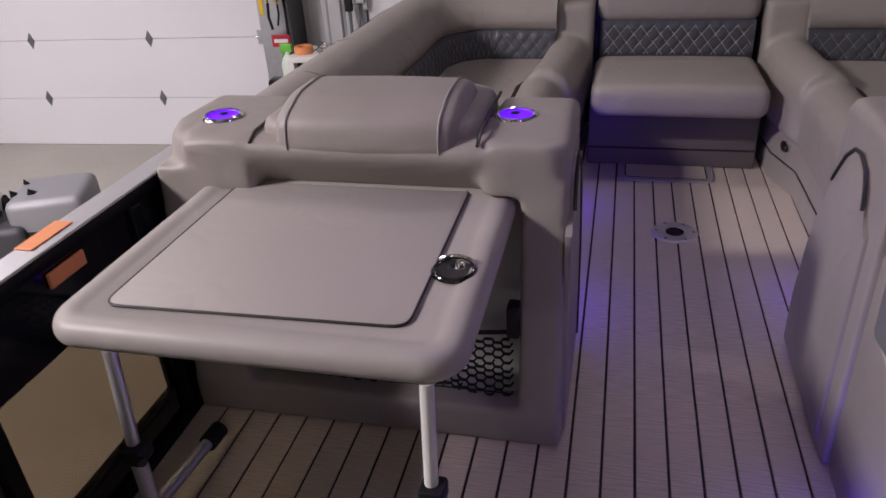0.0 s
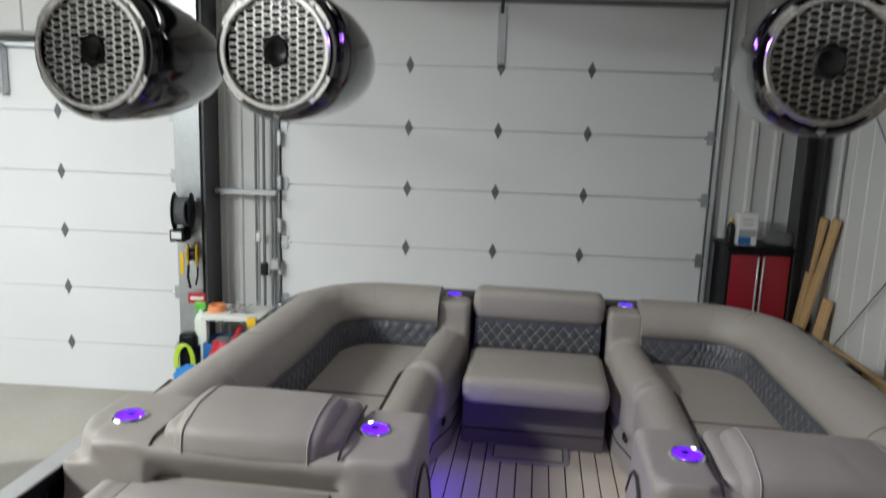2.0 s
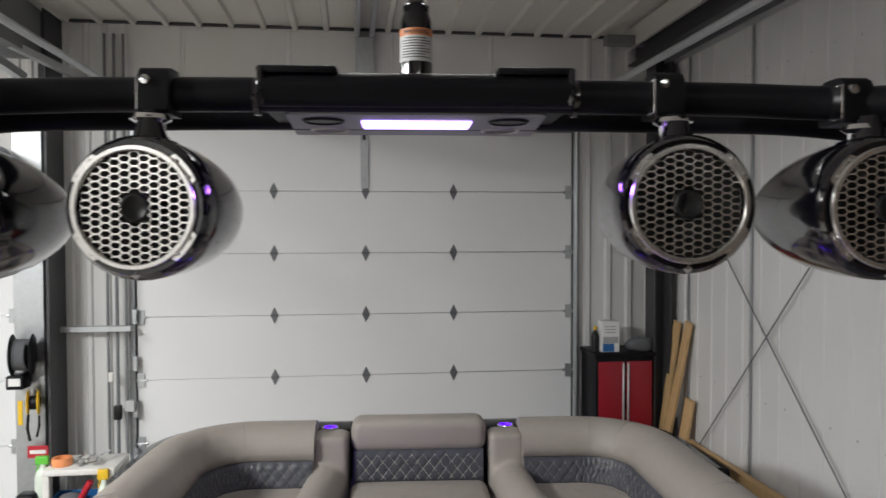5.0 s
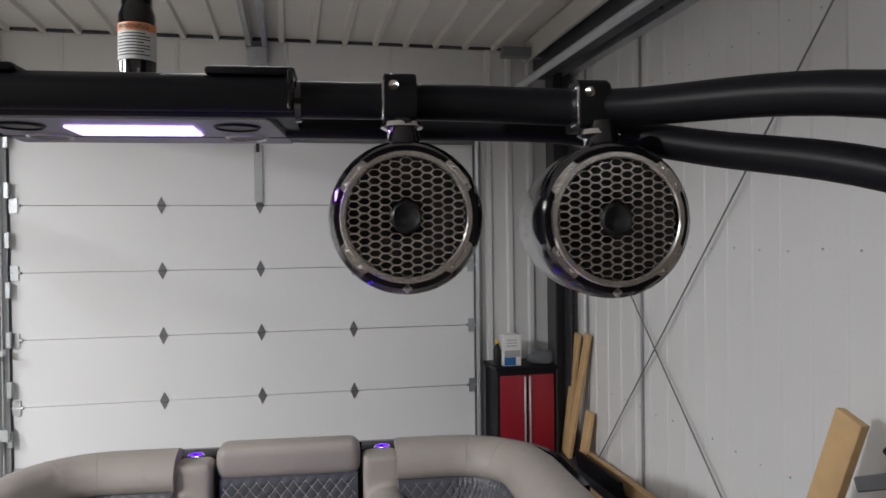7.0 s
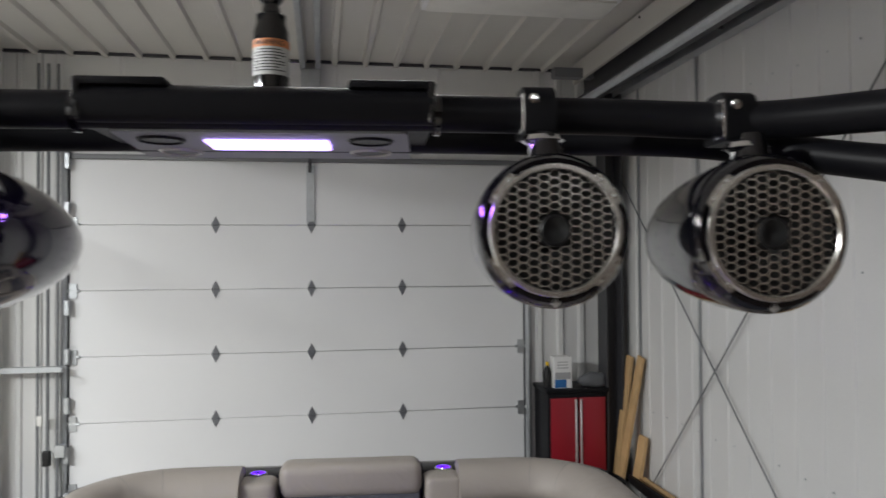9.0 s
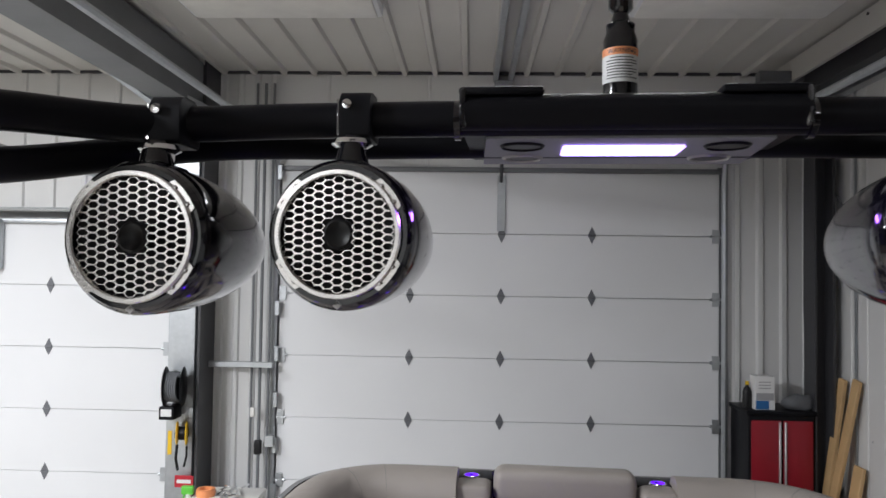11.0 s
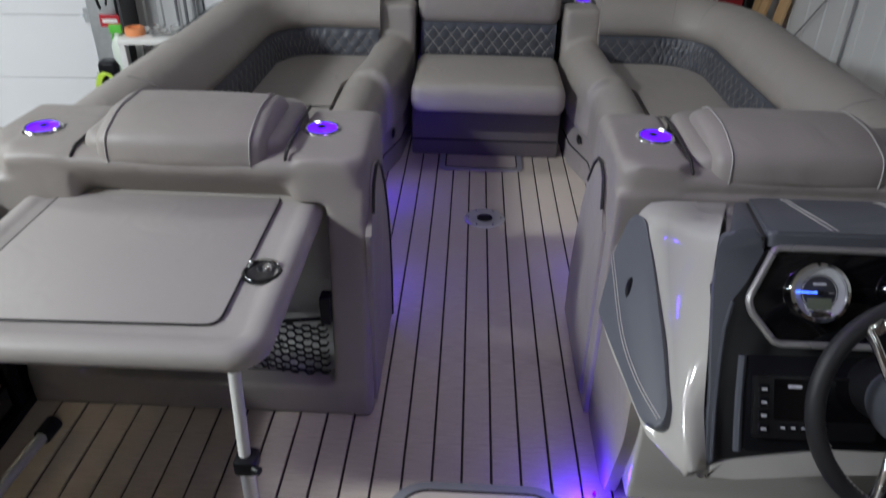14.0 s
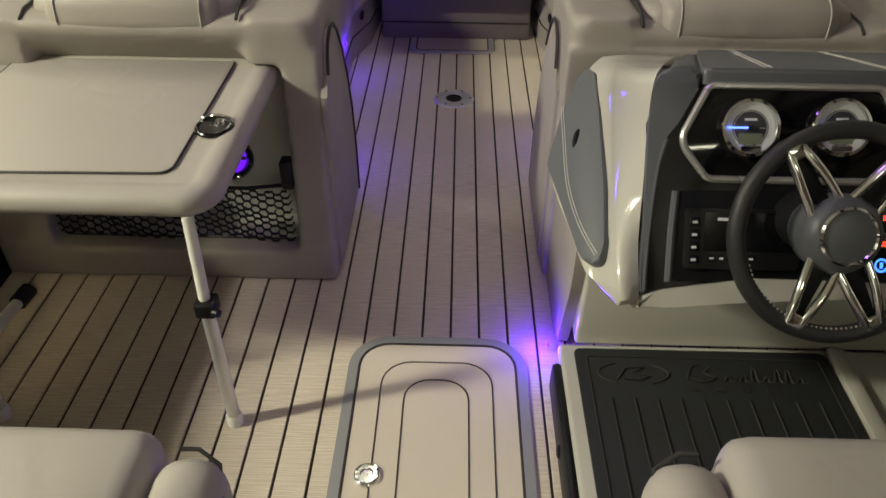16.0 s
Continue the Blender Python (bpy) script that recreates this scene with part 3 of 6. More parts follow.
def quilt_band(path, foot, head, name, parent, w=0.062, step=0.011, puff=0.011):
    """A diamond-quilted band along a level path, leaning from foot (inward, up) to head."""
    bm = bmesh.new()
    dense, s = [], [0.0]
    for a, b in zip(path, path[1:]):
        a, b = Vector(a), Vector(b)
        k = max(1, int((b - a).length / step))
        dense += [a.lerp(b, i / k) for i in range(k)]
    dense.append(Vector(path[-1]))
    for a, b in zip(dense, dense[1:]):
        s.append(s[-1] + (b - a).length)
    high = math.hypot(head[0] - foot[0], head[1] - foot[1])
    rows = max(6, int(high / step))
    grid, back = [], []
    n = len(dense)
    for i, p in enumerate(dense):
        d = (dense[min(i + 2, n - 1)] - dense[max(i - 2, 0)]).normalized()
        right = Vector((d.y, -d.x))
        line = []
        for j in range(rows + 1):
            q = j / rows
            v = q * high
            a, b = s[i] / w + v / (w * 1.25), s[i] / w - v / (w * 1.25)
            h = puff * min(1.0, 2.2 * abs(math.sin(math.pi * a / 1) * math.sin(math.pi * b / 1)) ** 0.6)
            h *= min(1, 6 * q, 6 * (1 - q)) * min(1.0, 4 * i / n * 3 + 0.2)
            u = foot[0] + (head[0] - foot[0]) * q + h
            line.append(bm.verts.new((p.x + right.x * u, p.y + right.y * u, foot[1] + (head[1] - foot[1]) * q)))
        grid.append(line)
    for a, b in zip(grid, grid[1:]):
        for j in range(rows):
            bm.faces.new((a[j], a[j + 1], b[j + 1], b[j]))
    band = part(name, bm, VINYL_DARK, parent, "charcoal diamond-quilted band", smooth=80)
    total, thread = s[-1], bmesh.new()

    def on_band(along, v):
        i = min(n - 2, max(0, sum(1 for q in s if q <= along) - 1))
        p = dense[i].lerp(dense[i + 1], (along - s[i]) / max(1e-6, s[i + 1] - s[i]))
        d = (dense[min(i + 2, n - 1)] - dense[max(i - 2, 0)]).normalized()
        u = foot[0] + (head[0] - foot[0]) * v / high + 0.0085
        return (p.x + d.y * u, p.y - d.x * u, foot[1] + (head[1] - foot[1]) * v / high)

    for k in range(-4, int(total / w) + 5):
        for slope in (0.8, -0.8):
            line = [(w * k + slope * high * j / 8, high * j / 8) for j in range(1, 8)]
            line = [on_band(a, v) for a, v in line if 0.01 < a < total - 0.01]
            if len(line) > 1:
                tube(line, 0.0016, 4, thread)
    part("stitching", thread, STITCH_LIGHT if total < 1.0 else STITCH, band, "grey diamond stitching")
    return band


def side_lounge(side):
    """The curved bow lounge of one side: base, seat, backrest, quilted band, front bolster."""
    word = "port" if side < 0 else "starboard"
    ob = thing("bow_lounge", "taupe vinyl curved bow lounge with a charcoal quilted band", "boat seat", group="bow lounges")

    def mirror(bm):
        if side > 0:
            bmesh.ops.scale(bm, vec=(-1, 1, 1), verts=bm.verts)
        return bm

    path = [(-1.41, 3.06), (-1.405, 3.4), (-1.39, 3.8), (-1.375, 4.2)] + arc(-0.85, 4.60, 0.52, 175, 90, 10) + [(-0.70, 5.12), (-0.555, 5.12)]
    back = [(0.0, 0.02), (0.0, 0.60), (0.012, 0.67), (0.045, 0.725), (0.09, 0.755), (0.15, 0.765), (0.205, 0.752), (0.25, 0.724), (0.282, 0.682), (0.296, 0.635), (0.292, 0.598), (0.268, 0.582), (0.285, 0.44), (0.285, 0.02)]
    part("backrest", mirror(sweep(back, path)), VINYL, ob, smooth=60)
    part("piping", mirror(tube([(p[0] + 0.012, p[1], 0.69) for p in path[:4]] + [(p[0], p[1] - 0.012, 0.69) for p in path[5:]], 0.004, 6)), PIPING, ob)
    for i, y_cut in enumerate((3.9, 3.45)):
        part("back_seam", mirror(tube([(-1.392 + u * 1.004, y_cut, v + 0.001) for u, v in back[2:10]], 0.0015, 5)), STITCH, ob)
    for ang in (138, 105):
        c, q = math.cos(radians(ang)), math.sin(radians(ang))
        part("back_seam", mirror(tube([(-0.85 + (0.52 - u) * c, 4.60 + (0.52 - u) * q, v + 0.001) for u, v in back[2:10]], 0.0015, 5)), STITCH, ob)
    band_path = [(-1.405, 3.2), (-1.39, 3.8), (-1.375, 4.2)] + arc(-0.85, 4.60, 0.52, 175, 90, 14) + [(-0.70, 5.12), (-0.56, 5.12)]
    if side > 0:
        band_path = [(-x, y) for x, y in band_path][::-1]
    quilt_band(band_path, (0.312, 0.445), (0.283, 0.588), "quilted_band", ob)
    seat = soft_poly([(-1.09, 3.16), (-0.685, 3.16), (-0.685, 4.38), (-0.62, 4.50), (-0.585, 4.885), (-0.82, 4.85), (-0.99, 4.77), (-1.09, 4.57)], 0.05)
    part("seat_cushion", mirror(prism(seat, 0.27, 0.455, r=0.035, seg=4)), VINYL, ob)
    part("seat_seam", mirror(tube([(-1.07, 4.05, 0.4565), (-0.67, 4.05, 0.4565)], 0.003, 6)), PIPING, ob)
    con = box(-0.57, -0.382, 4.88, 5.15, 0.30, 0.70, 0.02, 2)
    for v in con.verts:
        if v.co.z < 0.5 and v.co.y < 5.0:
            v.co.y -= 0.05
    bol = soft_poly([(-0.695, 3.30), (-0.485, 3.30), (-0.475, 4.36), (-0.50, 4.44), (-0.69, 4.44)], 0.05)
    arm = soft_poly([(-0.645, 4.34), (-0.45, 4.32), (-0.405, 4.60), (-0.385, 4.97), (-0.585, 4.97), (-0.60, 4.62)], 0.06)
    soft_part("arm_bolster", [mirror(con), mirror(prism(arm, 0.24, 0.44)), mirror(prism(bol, 0.22, 0.40)), mirror(tube([(-0.59, 3.30, 0.392), (-0.585, 3.9, 0.394), (-0.578, 4.40, 0.40)], 0.104, 20)), mirror(tube([(-0.555, 4.34, 0.428), (-0.515, 4.60, 0.436), (-0.487, 4.96, 0.45)], 0.108, 20))], VINYL, ob, rounds=18)
    part("console_top", mirror(box(-0.575, -0.38, 5.03, 5.19, 0.684, 0.70, 0.006, 2)), BLACK_PLASTIC, ob)
    base = [(-1.30, 3.10), (-0.505, 3.10), (-0.495, 4.33), (-0.43, 4.55), (-0.405, 4.9), (-0.6, 5.05), (-1.0, 5.05), (-1.3, 4.7)]
    part("base", mirror(prism(base, 0.0, 0.27, r=0.01)), VINYL, ob)
    part("kick_seam", mirror(tube([(-0.504, 3.12, 0.11), (-0.494, 4.33, 0.11), (-0.429, 4.55, 0.11), (-0.414, 4.75, 0.11)], 0.004, 6)), PIPING, ob)
    grip = lathe([(0.0, 0.012), (0.02, 0.012), (0.032, 0.008), (0.036, 0.0)], 20, pose(0, 0, 0, 0, 90, 0) @ Matrix.Diagonal((0.6, 1.2, 1, 1)))
    bmesh.ops.translate(grip, vec=(-0.459, 4.45, 0.18), verts=grip.verts)
    part("finger_pull", mirror(grip), BLACK_PLASTIC, ob, "black oval finger pull")
    return ob


side_lounge(-1)
side_lounge(1)

seat = thing("bow_center_seat", "taupe vinyl fold-out centre seat with charcoal quilted backrest", "boat seat")
part("seat_cushion", cushion(-0.368, 0.368, 4.39, 4.93, 0.305, 0.45, 0.05, 0.012), VINYL, seat)
part("backrest_top", cushion(-0.368, 0.368, 4.92, 5.10, 0.595, 0.775, 0.055), VINYL, seat)
part("backrest_core", box(-0.355, 0.355, 4.97, 5.12, 0.30, 0.62, 0.01, 2), VINYL_DARK, seat)
quilt_band([(-0.35, 5.10), (0.35, 5.10)], (0.175, 0.43), (0.165, 0.61), "quilted_band", seat)
part("base", box(-0.378, 0.378, 4.61, 5.10, 0.0, 0.285, 0.014, 2), VINYL_SHADED, seat, "taupe vinyl seat base, coloured darker for the shade under the cushion")
# Near-black slab stands in for the shade between base and cushion.
part("base_gap_shade", box(-0.34, 0.34, 4.63, 5.05, 0.285, 0.31), PIPING, seat)
part("base_seam", tube([(-0.378, 4.608, 0.09), (0.378, 4.608, 0.09)], 0.004, 6), PIPING, seat)

def cup_holder(at, lit=True, r=0.046, group="lit cup holders"):
    ob = thing("cup_holder", "stainless cup holder with a violet LED-lit well" if lit else "stainless cup holder in the table rim", "cup holder", at, group=group)
    part("rim", lathe([(r * 0.86, 0.0), (r * 0.9, 0.006), (r, 0.008), (r * 1.12, 0.004), (r * 1.16, 0.0)], 36), CHROME if lit else GLOSS_BLACK, ob)
    part("well", lathe([(r * 0.90, 0.006), (r * 0.86, 0.003), (r * 0.8, 0.0025), (0, 0.0025)], 36), LED_VIOLET if lit else PIPING, ob)
    part("drain", lathe([(0.0, 0.006), (0.009, 0.0055), (0.012, 0.003)], 16, pose(-0.004, 0.014, 0.0)), BLACK_PLASTIC, ob)
    if not lit:
        part("ball_catch", lathe([(0.0, 0.016), (0.007, 0.014), (0.011, 0.008), (0.012, 0.0)], 16, pose(0.010, 0.012, 0.002)), CHROME, ob, "chrome ball catch")
        part("back_lip", tube([(r * 1.02 * math.cos(radians(a)), r * 1.02 * math.sin(radians(a)), 0.010) for a in range(35, 146, 10)], 0.004, 8), CHROME, ob, "chrome arc at the back of the rim")
    return ob


def pod(side, opening):
    """The lounge end unit of one side: body, rounded lip, cup corners, headrest roll."""
    s = side

    def mx(a, b):
        return (a, b) if s < 0 else (-b, -a)

    ob = thing("lounge_end_unit", "taupe lounge end unit with headrest roll" + (" above a net locker" if opening else " behind the helm"), "boat seat")
    inner_x = 0.343 if s < 0 else 0.29
    roll_x, base_x, gap_in, gap_out = ((-1.042, -0.596), (-1.094, -0.552), -0.548, -1.100) if s < 0 else ((0.522, 0.968), (0.478, 1.016), 0.472, 1.022)

    def corner(inner, outer, r_in, r_out, top, z0):
        pts = arc(inner + r_in, 2.738 + r_in, r_in, 180, 270, 5) + arc(outer - r_out, 2.738 + r_out, r_out, 270, 360, 6) + [(outer, 3.12), (inner, 3.12)]
        if s < 0:
            pts = [(-x, y) for x, y in pts][::-1]
        return prism(pts, z0, top, r=0.03, seg=3)

    lip = prism(soft_poly([(2.778, 0.803), (2.740, 0.788), (2.734, 0.765), (2.757, 0.725), (2.79, 0.685), (2.812, 0.64), (2.95, 0.62), (2.95, 0.80)], 0.02), *mx(-1.28, -0.45))
    bmesh.ops.transform(lip, matrix=Matrix(((0, 0, 1, 0), (1, 0, 0, 0), (0, 1, 0, 0), (0, 0, 0, 1))), verts=lip.verts)
    shapes = [lip,
              corner(inner_x, abs(gap_in), 0.045, 0.03, 0.822 if s > 0 else 0.806, 0.68), corner(abs(gap_out), 1.375, 0.03, 0.15, 0.806 if s > 0 else 0.797, 0.66)]
    if opening:
        cheek, outer_cheek = box(*mx(-0.452, -0.343), 2.672, 3.12, 0.0, 0.72), box(*mx(-1.37, -1.20), 2.672, 3.12, 0.0, 0.72)
        for v in list(cheek.verts) + list(outer_cheek.verts):
            if v.co.z > 0.5 and v.co.y < 2.8:
                v.co.y += 0.068
        shapes += [box(*mx(-1.37, -0.343), 2.672, 2.76, 0.0, 0.112), cheek, outer_cheek,
                   box(*mx(-1.30, -0.40), 2.86, 3.12, 0.62, 0.77)]
        part("locker_lining", box(*mx(-1.25, -0.40), 2.96, 2.98, 0.02, 0.64), WHITE_INSIDE, ob, "white locker lining")
        part("locker_floor", box(*mx(-1.25, -0.40), 2.75, 2.97, 0.03, 0.05), WHITE_INSIDE, ob)
        part("net_anchor", box(*mx(-0.480, -0.450), 2.69, 2.735, 0.325, 0.415, 0.004, 1), BLACK_PLASTIC, ob, "black net anchor")
    else:
        shapes += [box(*mx(-1.37, -inner_x), 2.73, 3.12, 0.0, 0.74)]
    soft_part("shell", shapes, VINYL, ob, voxel=0.010, rounds=11)
    # aisle panel with its black edge
    px = -inner_x
    edge = [(2.765, 0.645), (2.78, 0.69), (2.80, 0.722), (2.85, 0.742), (2.90, 0.735), (2.95, 0.70), (3.02, 0.61), (3.08, 0.50), (3.13, 0.36), (3.155, 0.2), (3.16, 0.03)]
    if s > 0:
        edge = [(y + 0.07, z) for y, z in edge]
    foot = 2.72 if s < 0 else 2.79
    bm = prism(edge + [(foot, 0.03), (foot, 0.60)], 0, 0.016, r=0.006)
    bmesh.ops.transform(bm, matrix=Matrix(((0, 0, 1, px - 0.006), (1, 0, 0, 0), (0, 1, 0, 0), (0, 0, 0, 1))), verts=bm.verts)
    if s > 0:
        bmesh.ops.scale(bm, vec=(-1, 1, 1), verts=bm.verts)
    part("aisle_panel", bm, VINYL, ob)
    part("panel_piping", tube([(s * (inner_x - 0.011), y, z) for y, z in (edge if s < 0 else edge[:7])], 0.005, 6), PIPING, ob)
    # headrest
    part("headrest_base", pillow(*base_x, 2.772, 3.12, 0.06, [(0.0, 0.755), (0.0, 0.79), (0.003, 0.812), (0.010, 0.826), (0.022, 0.834), (0.04, 0.837)]), VINYL, ob, "headrest base cushion with rounded ends")
    prof = soft_poly([(2.738, 0.78), (2.748, 0.848), (2.86, 0.884), (3.02, 0.880), (3.085, 0.83), (3.08, 0.74), (2.76, 0.745)], 0.045)
    bm = bmesh.new()
    a, b = roll_x
    rings = []
    for x, k in ((a, 0.74), (a + 0.003, 0.84), (a + 0.010, 0.92), (a + 0.022, 0.97), (a + 0.042, 1.0), (a + 0.12, 1.012), ((a + b) / 2, 1.02), (b - 0.12, 1.012), (b - 0.042, 1.0), (b - 0.022, 0.97), (b - 0.010, 0.92), (b - 0.003, 0.84), (b, 0.74)):
        rings.append([bm.verts.new((x, 2.92 + (y - 2.92) * k, 0.76 + (z - 0.76) * k)) for y, z in prof])
    for p, q in zip(rings, rings[1:]):
        for j in range(len(prof)):
            bm.faces.new((p[j], p[(j + 1) % len(prof)], q[(j + 1) % len(prof)], q[j]))
    bm.faces.new(rings[0])
    bm.faces.new(rings[-1])
    part("headrest_roll", bm, VINYL, ob, smooth=60)
    for x in (a + 0.040, b - 0.040):
        part("stitching", tube([(x, y, z + 0.001) for y, z in [((p[0] - 2.92) * 1.008 + 2.92, (p[1] - 0.76) * 1.008 + 0.76) for p in prof]], 0.0022, 5, closed=True), STITCH_LIGHT, ob)
    part("seam", tube([(gap_in, y, z) for y, z in ((2.745, 0.80), (2.78, 0.820), (2.95, 0.823), (3.08, 0.82))], 0.0045, 6), PIPING, ob)
    part("seam", tube([(gap_out, y, z) for y, z in ((2.745, 0.79), (2.78, 0.806), (2.95, 0.808), (3.08, 0.806))], 0.0045, 6), PIPING, ob)
    return ob


port_pod = pod(-1, True)
pod(1, False)
for at in ((-0.489, 2.944, 0.804), (-1.243, 2.893, 0.802), (0.413, 2.925, 0.820)):
    cup_holder(at)
for x in (-0.489, 0.489):
    cup_holder((x, 5.06, 0.7015), r=0.040)

# net across the locker
net = thing("locker_net", "black hexagonal cord net across the open locker", "cargo net")
cord = bmesh.new()
cw, ch = 0.046, 0.0128
for r in range(18):
    z = 0.076 + r * ch
    for c in range(20):
        x = -1.20 + c * cw + (cw / 2 if r % 2 else 0)
        if x + cw * 0.35 > -0.452:
            continue
        sag = 2.742 + 0.012 * math.sin(c * 0.8) + 0.004 * math.sin(r * 0.9 + c)
        tube([(x - cw / 6, sag, z), (x + cw / 6, sag, z)], 0.0040, 4, cord)
        if r < 17:
            for dx in (-1, 1):
                tube([(x + dx * cw / 6, sag, z), (x + dx * cw / 3, sag + 0.001, z + ch)], 0.0032, 4, cord, cap=False)
tagged(part("mesh", cord, NET, net), kind="stuff")
part("top_cord", tube([(-1.21, 2.742, 0.30), (-0.9, 2.748, 0.291), (-0.6, 2.745, 0.293), (-0.455, 2.735, 0.318)], 0.006, 8), NET, net)
part("bottom_cord", tube([(-1.21, 2.742, 0.108), (-0.455, 2.742, 0.108)], 0.005, 8), NET, net)

spk = thing("locker_speaker", "round black coaxial speaker glowing orange-violet in the locker", "speaker", (-0.715, 2.955, 0.275), (90, 0, 0))
part("ring", lathe([(0.062, 0.0), (0.066, 0.012), (0.075, 0.02), (0.084, 0.012), (0.086, 0.0)], 32), GLOSS_BLACK, spk)
part("cone", lathe([(0.062, 0.006), (0.03, -0.005), (0.0, -0.006)], 32), LED_VIOLET, spk, "LED-lit cone")
for k in range(5):
    part("spoke", box(0.006, 0.064, -0.006, 0.006, 0.008, 0.016, 0.003, 1, m=pose(0, 0, 0, 0, 0, 72 * k)), GLOSS_BLACK, spk)
part("hub", lathe([(0.016, 0.006), (0.016, 0.017), (0.0, 0.02)], 20), GLOSS_BLACK, spk)

# table
table = thing("folding_table", "padded taupe vinyl folding table on two bright legs", "table")
part("tabletop", pillow(-1.255, -0.464, 2.130, 2.826, 0.08, [(0.022, 0.622), (0.010, 0.624), (0.003, 0.631), (0.0, 0.641), (0.001, 0.653), (0.006, 0.664), (0.015, 0.672), (0.028, 0.676), (0.042, 0.6755), (0.054, 0.672), (0.062, 0.669)]), VINYL_LIGHT, table)
part("underside", prism(round_rect(-1.205, -0.50, 2.165, 2.79, 0.06), 0.621, 0.633), VINYL_LIGHT, table)
inner = soft_poly([(-1.162, 2.212), (-0.577, 2.225), (-0.578, 2.795), (-1.158, 2.785)], 0.035)
part("inset_panel", prism(inner, 0.669, 0.6740, r=0.002), VINYL_LIGHT, table)
part("piping", tube([(x, y, 0.6725) for x, y in inner], 0.0026, 6, closed=True), PIPING, table)
for x in (-0.527, -1.115):
    leg = part("leg", tube([(x, 2.125, 0.39), (x, 2.145, 0.626)], 0.0125, 14), WHITE_PLASTIC if x > -1 else ALU, table, "bright telescopic leg")
    part("lower_tube", tube([(x, 2.125, 0.02), (x, 2.125, 0.41)], 0.0155, 14), ALU, leg)
    part("clamp", box(x - 0.02, x + 0.026, 2.100, 2.15, 0.377, 0.417, 0.008, 2), BLACK_PLASTIC, leg, "black lever clamp")
    part("clamp_lever", tube([(x + 0.022, 2.105, 0.397), (x + 0.036, 2.098, 0.399)], 0.009, 10), BLACK_PLASTIC, leg)
    part("foot", lathe([(0.0, 0.0), (0.02, 0.0), (0.02, 0.03), (0.016, 0.035)], 16, pose(x, 2.125, 0.0)), WHITE_PLASTIC, leg)
cup_holder((-0.537, 2.420, 0.6725), False, 0.040, "table cup holder")

# deck fittings
base = thing("pedestal_base", "round stainless table pedestal base flush in the deck", "table base", (0.0, 3.935, 0.0))
part("flange", lathe([(0.035, 0.004), (0.06, 0.007), (0.085, 0.005), (0.09, 0.0)], 36), ALU, base)
part("socket", lathe([(0.035, 0.005), (0.033, -0.0), (0.0, 0.001)], 28), BLACK_PLASTIC, base)
for k in range(6):
    part("screw", lathe([(0.0, 0.010), (0.005, 0.009), (0.006, 0.006)], 8, pose(0.072 * math.cos(k * 1.047), 0.072 * math.sin(k * 1.047), 0)), CHROME, base)


def hatch(at, w, y0, y1, r, label):
    ob = thing("deck_hatch", label, "hatch", at, group="deck hatches")
    out, inn = round_rect(-w / 2, w / 2, y0, y1, r), round_rect(-w / 2 + 0.028, w / 2 - 0.028, y0 + 0.028, y1 - 0.028, r - 0.028)
    bm = bmesh.new()
    n = len(out)
    a = [bm.verts.new((x, y, 0.0)) for x, y in out]
    b = [bm.verts.new((x * 0.995, y, 0.007)) for x, y in out]
    c = [bm.verts.new((x, y, 0.007)) for x, y in inn]
    d = [bm.verts.new((x, y, 0.001)) for x, y in inn]
    for p, q in ((a, b), (b, c), (c, d)):
        for i in range(n):
            bm.faces.new((p[i], p[(i + 1) % n], q[(i + 1) % n], q[i]))
    part("frame", bm, HATCH_ALU if w > 0.45 else ALU, ob, "brushed aluminium hatch frame")
    part("lid", prism(round_rect(-w / 2 + 0.031, w / 2 - 0.031, y0 + 0.031, y1 - 0.031, r - 0.03), 0.001, 0.005), HATCH_SKIN, ob)
    part("lid_edge", tube([(x * 0.992, y, 0.0045) for x, y in inn], 0.004, 6, closed=True), SEAM, ob)
    return ob


big = hatch((-0.025, 0.0, 0.0), 0.485, 0.95, 2.435, 0.11, "aluminium-framed deck hatch with grooved beige lid, closed")
for k, inset in enumerate((0.095, 0.158)):
    part("groove", tube([(x, y, 0.0052) for x, y in round_rect(-0.2425 + inset, 0.2425 - inset, 0.95 + inset, 2.435 - inset, 0.08 - 0.012 * k)], 0.0022, 5, closed=True), SEAM, big)
ring = part("lift_ring", lathe([(0.0, 0.004), (0.014, 0.004), (0.016, 0.009), (0.024, 0.009), (0.026, 0.005), (0.030, 0.008), (0.034, 0.0)], 28, pose(-0.155, 1.975, 0.005)), CHROME, big, "chrome lift ring")
hatch((-0.015, 0.0, 0.0), 0.42, 4.43, 4.85, 0.05, "small aluminium-framed deck hatch at the bow seat")

rail = thing("gate_rail", "bright aluminium rail along the deck edge by the gate", "rail")
part("tube", tube([(-1.32, 1.6, 0.05), (-1.24, 2.50, 0.05)], 0.016, 12), ALU, rail)
part("end_cap", tube([(-1.24, 2.49, 0.05), (-1.235, 2.55, 0.05)], 0.024, 12), BLACK_PLASTIC, rail)
part("foot", box(-1.30, -1.25, 2.2, 2.26, 0.0, 0.045, 0.005, 1), BLACK_PLASTIC, rail)

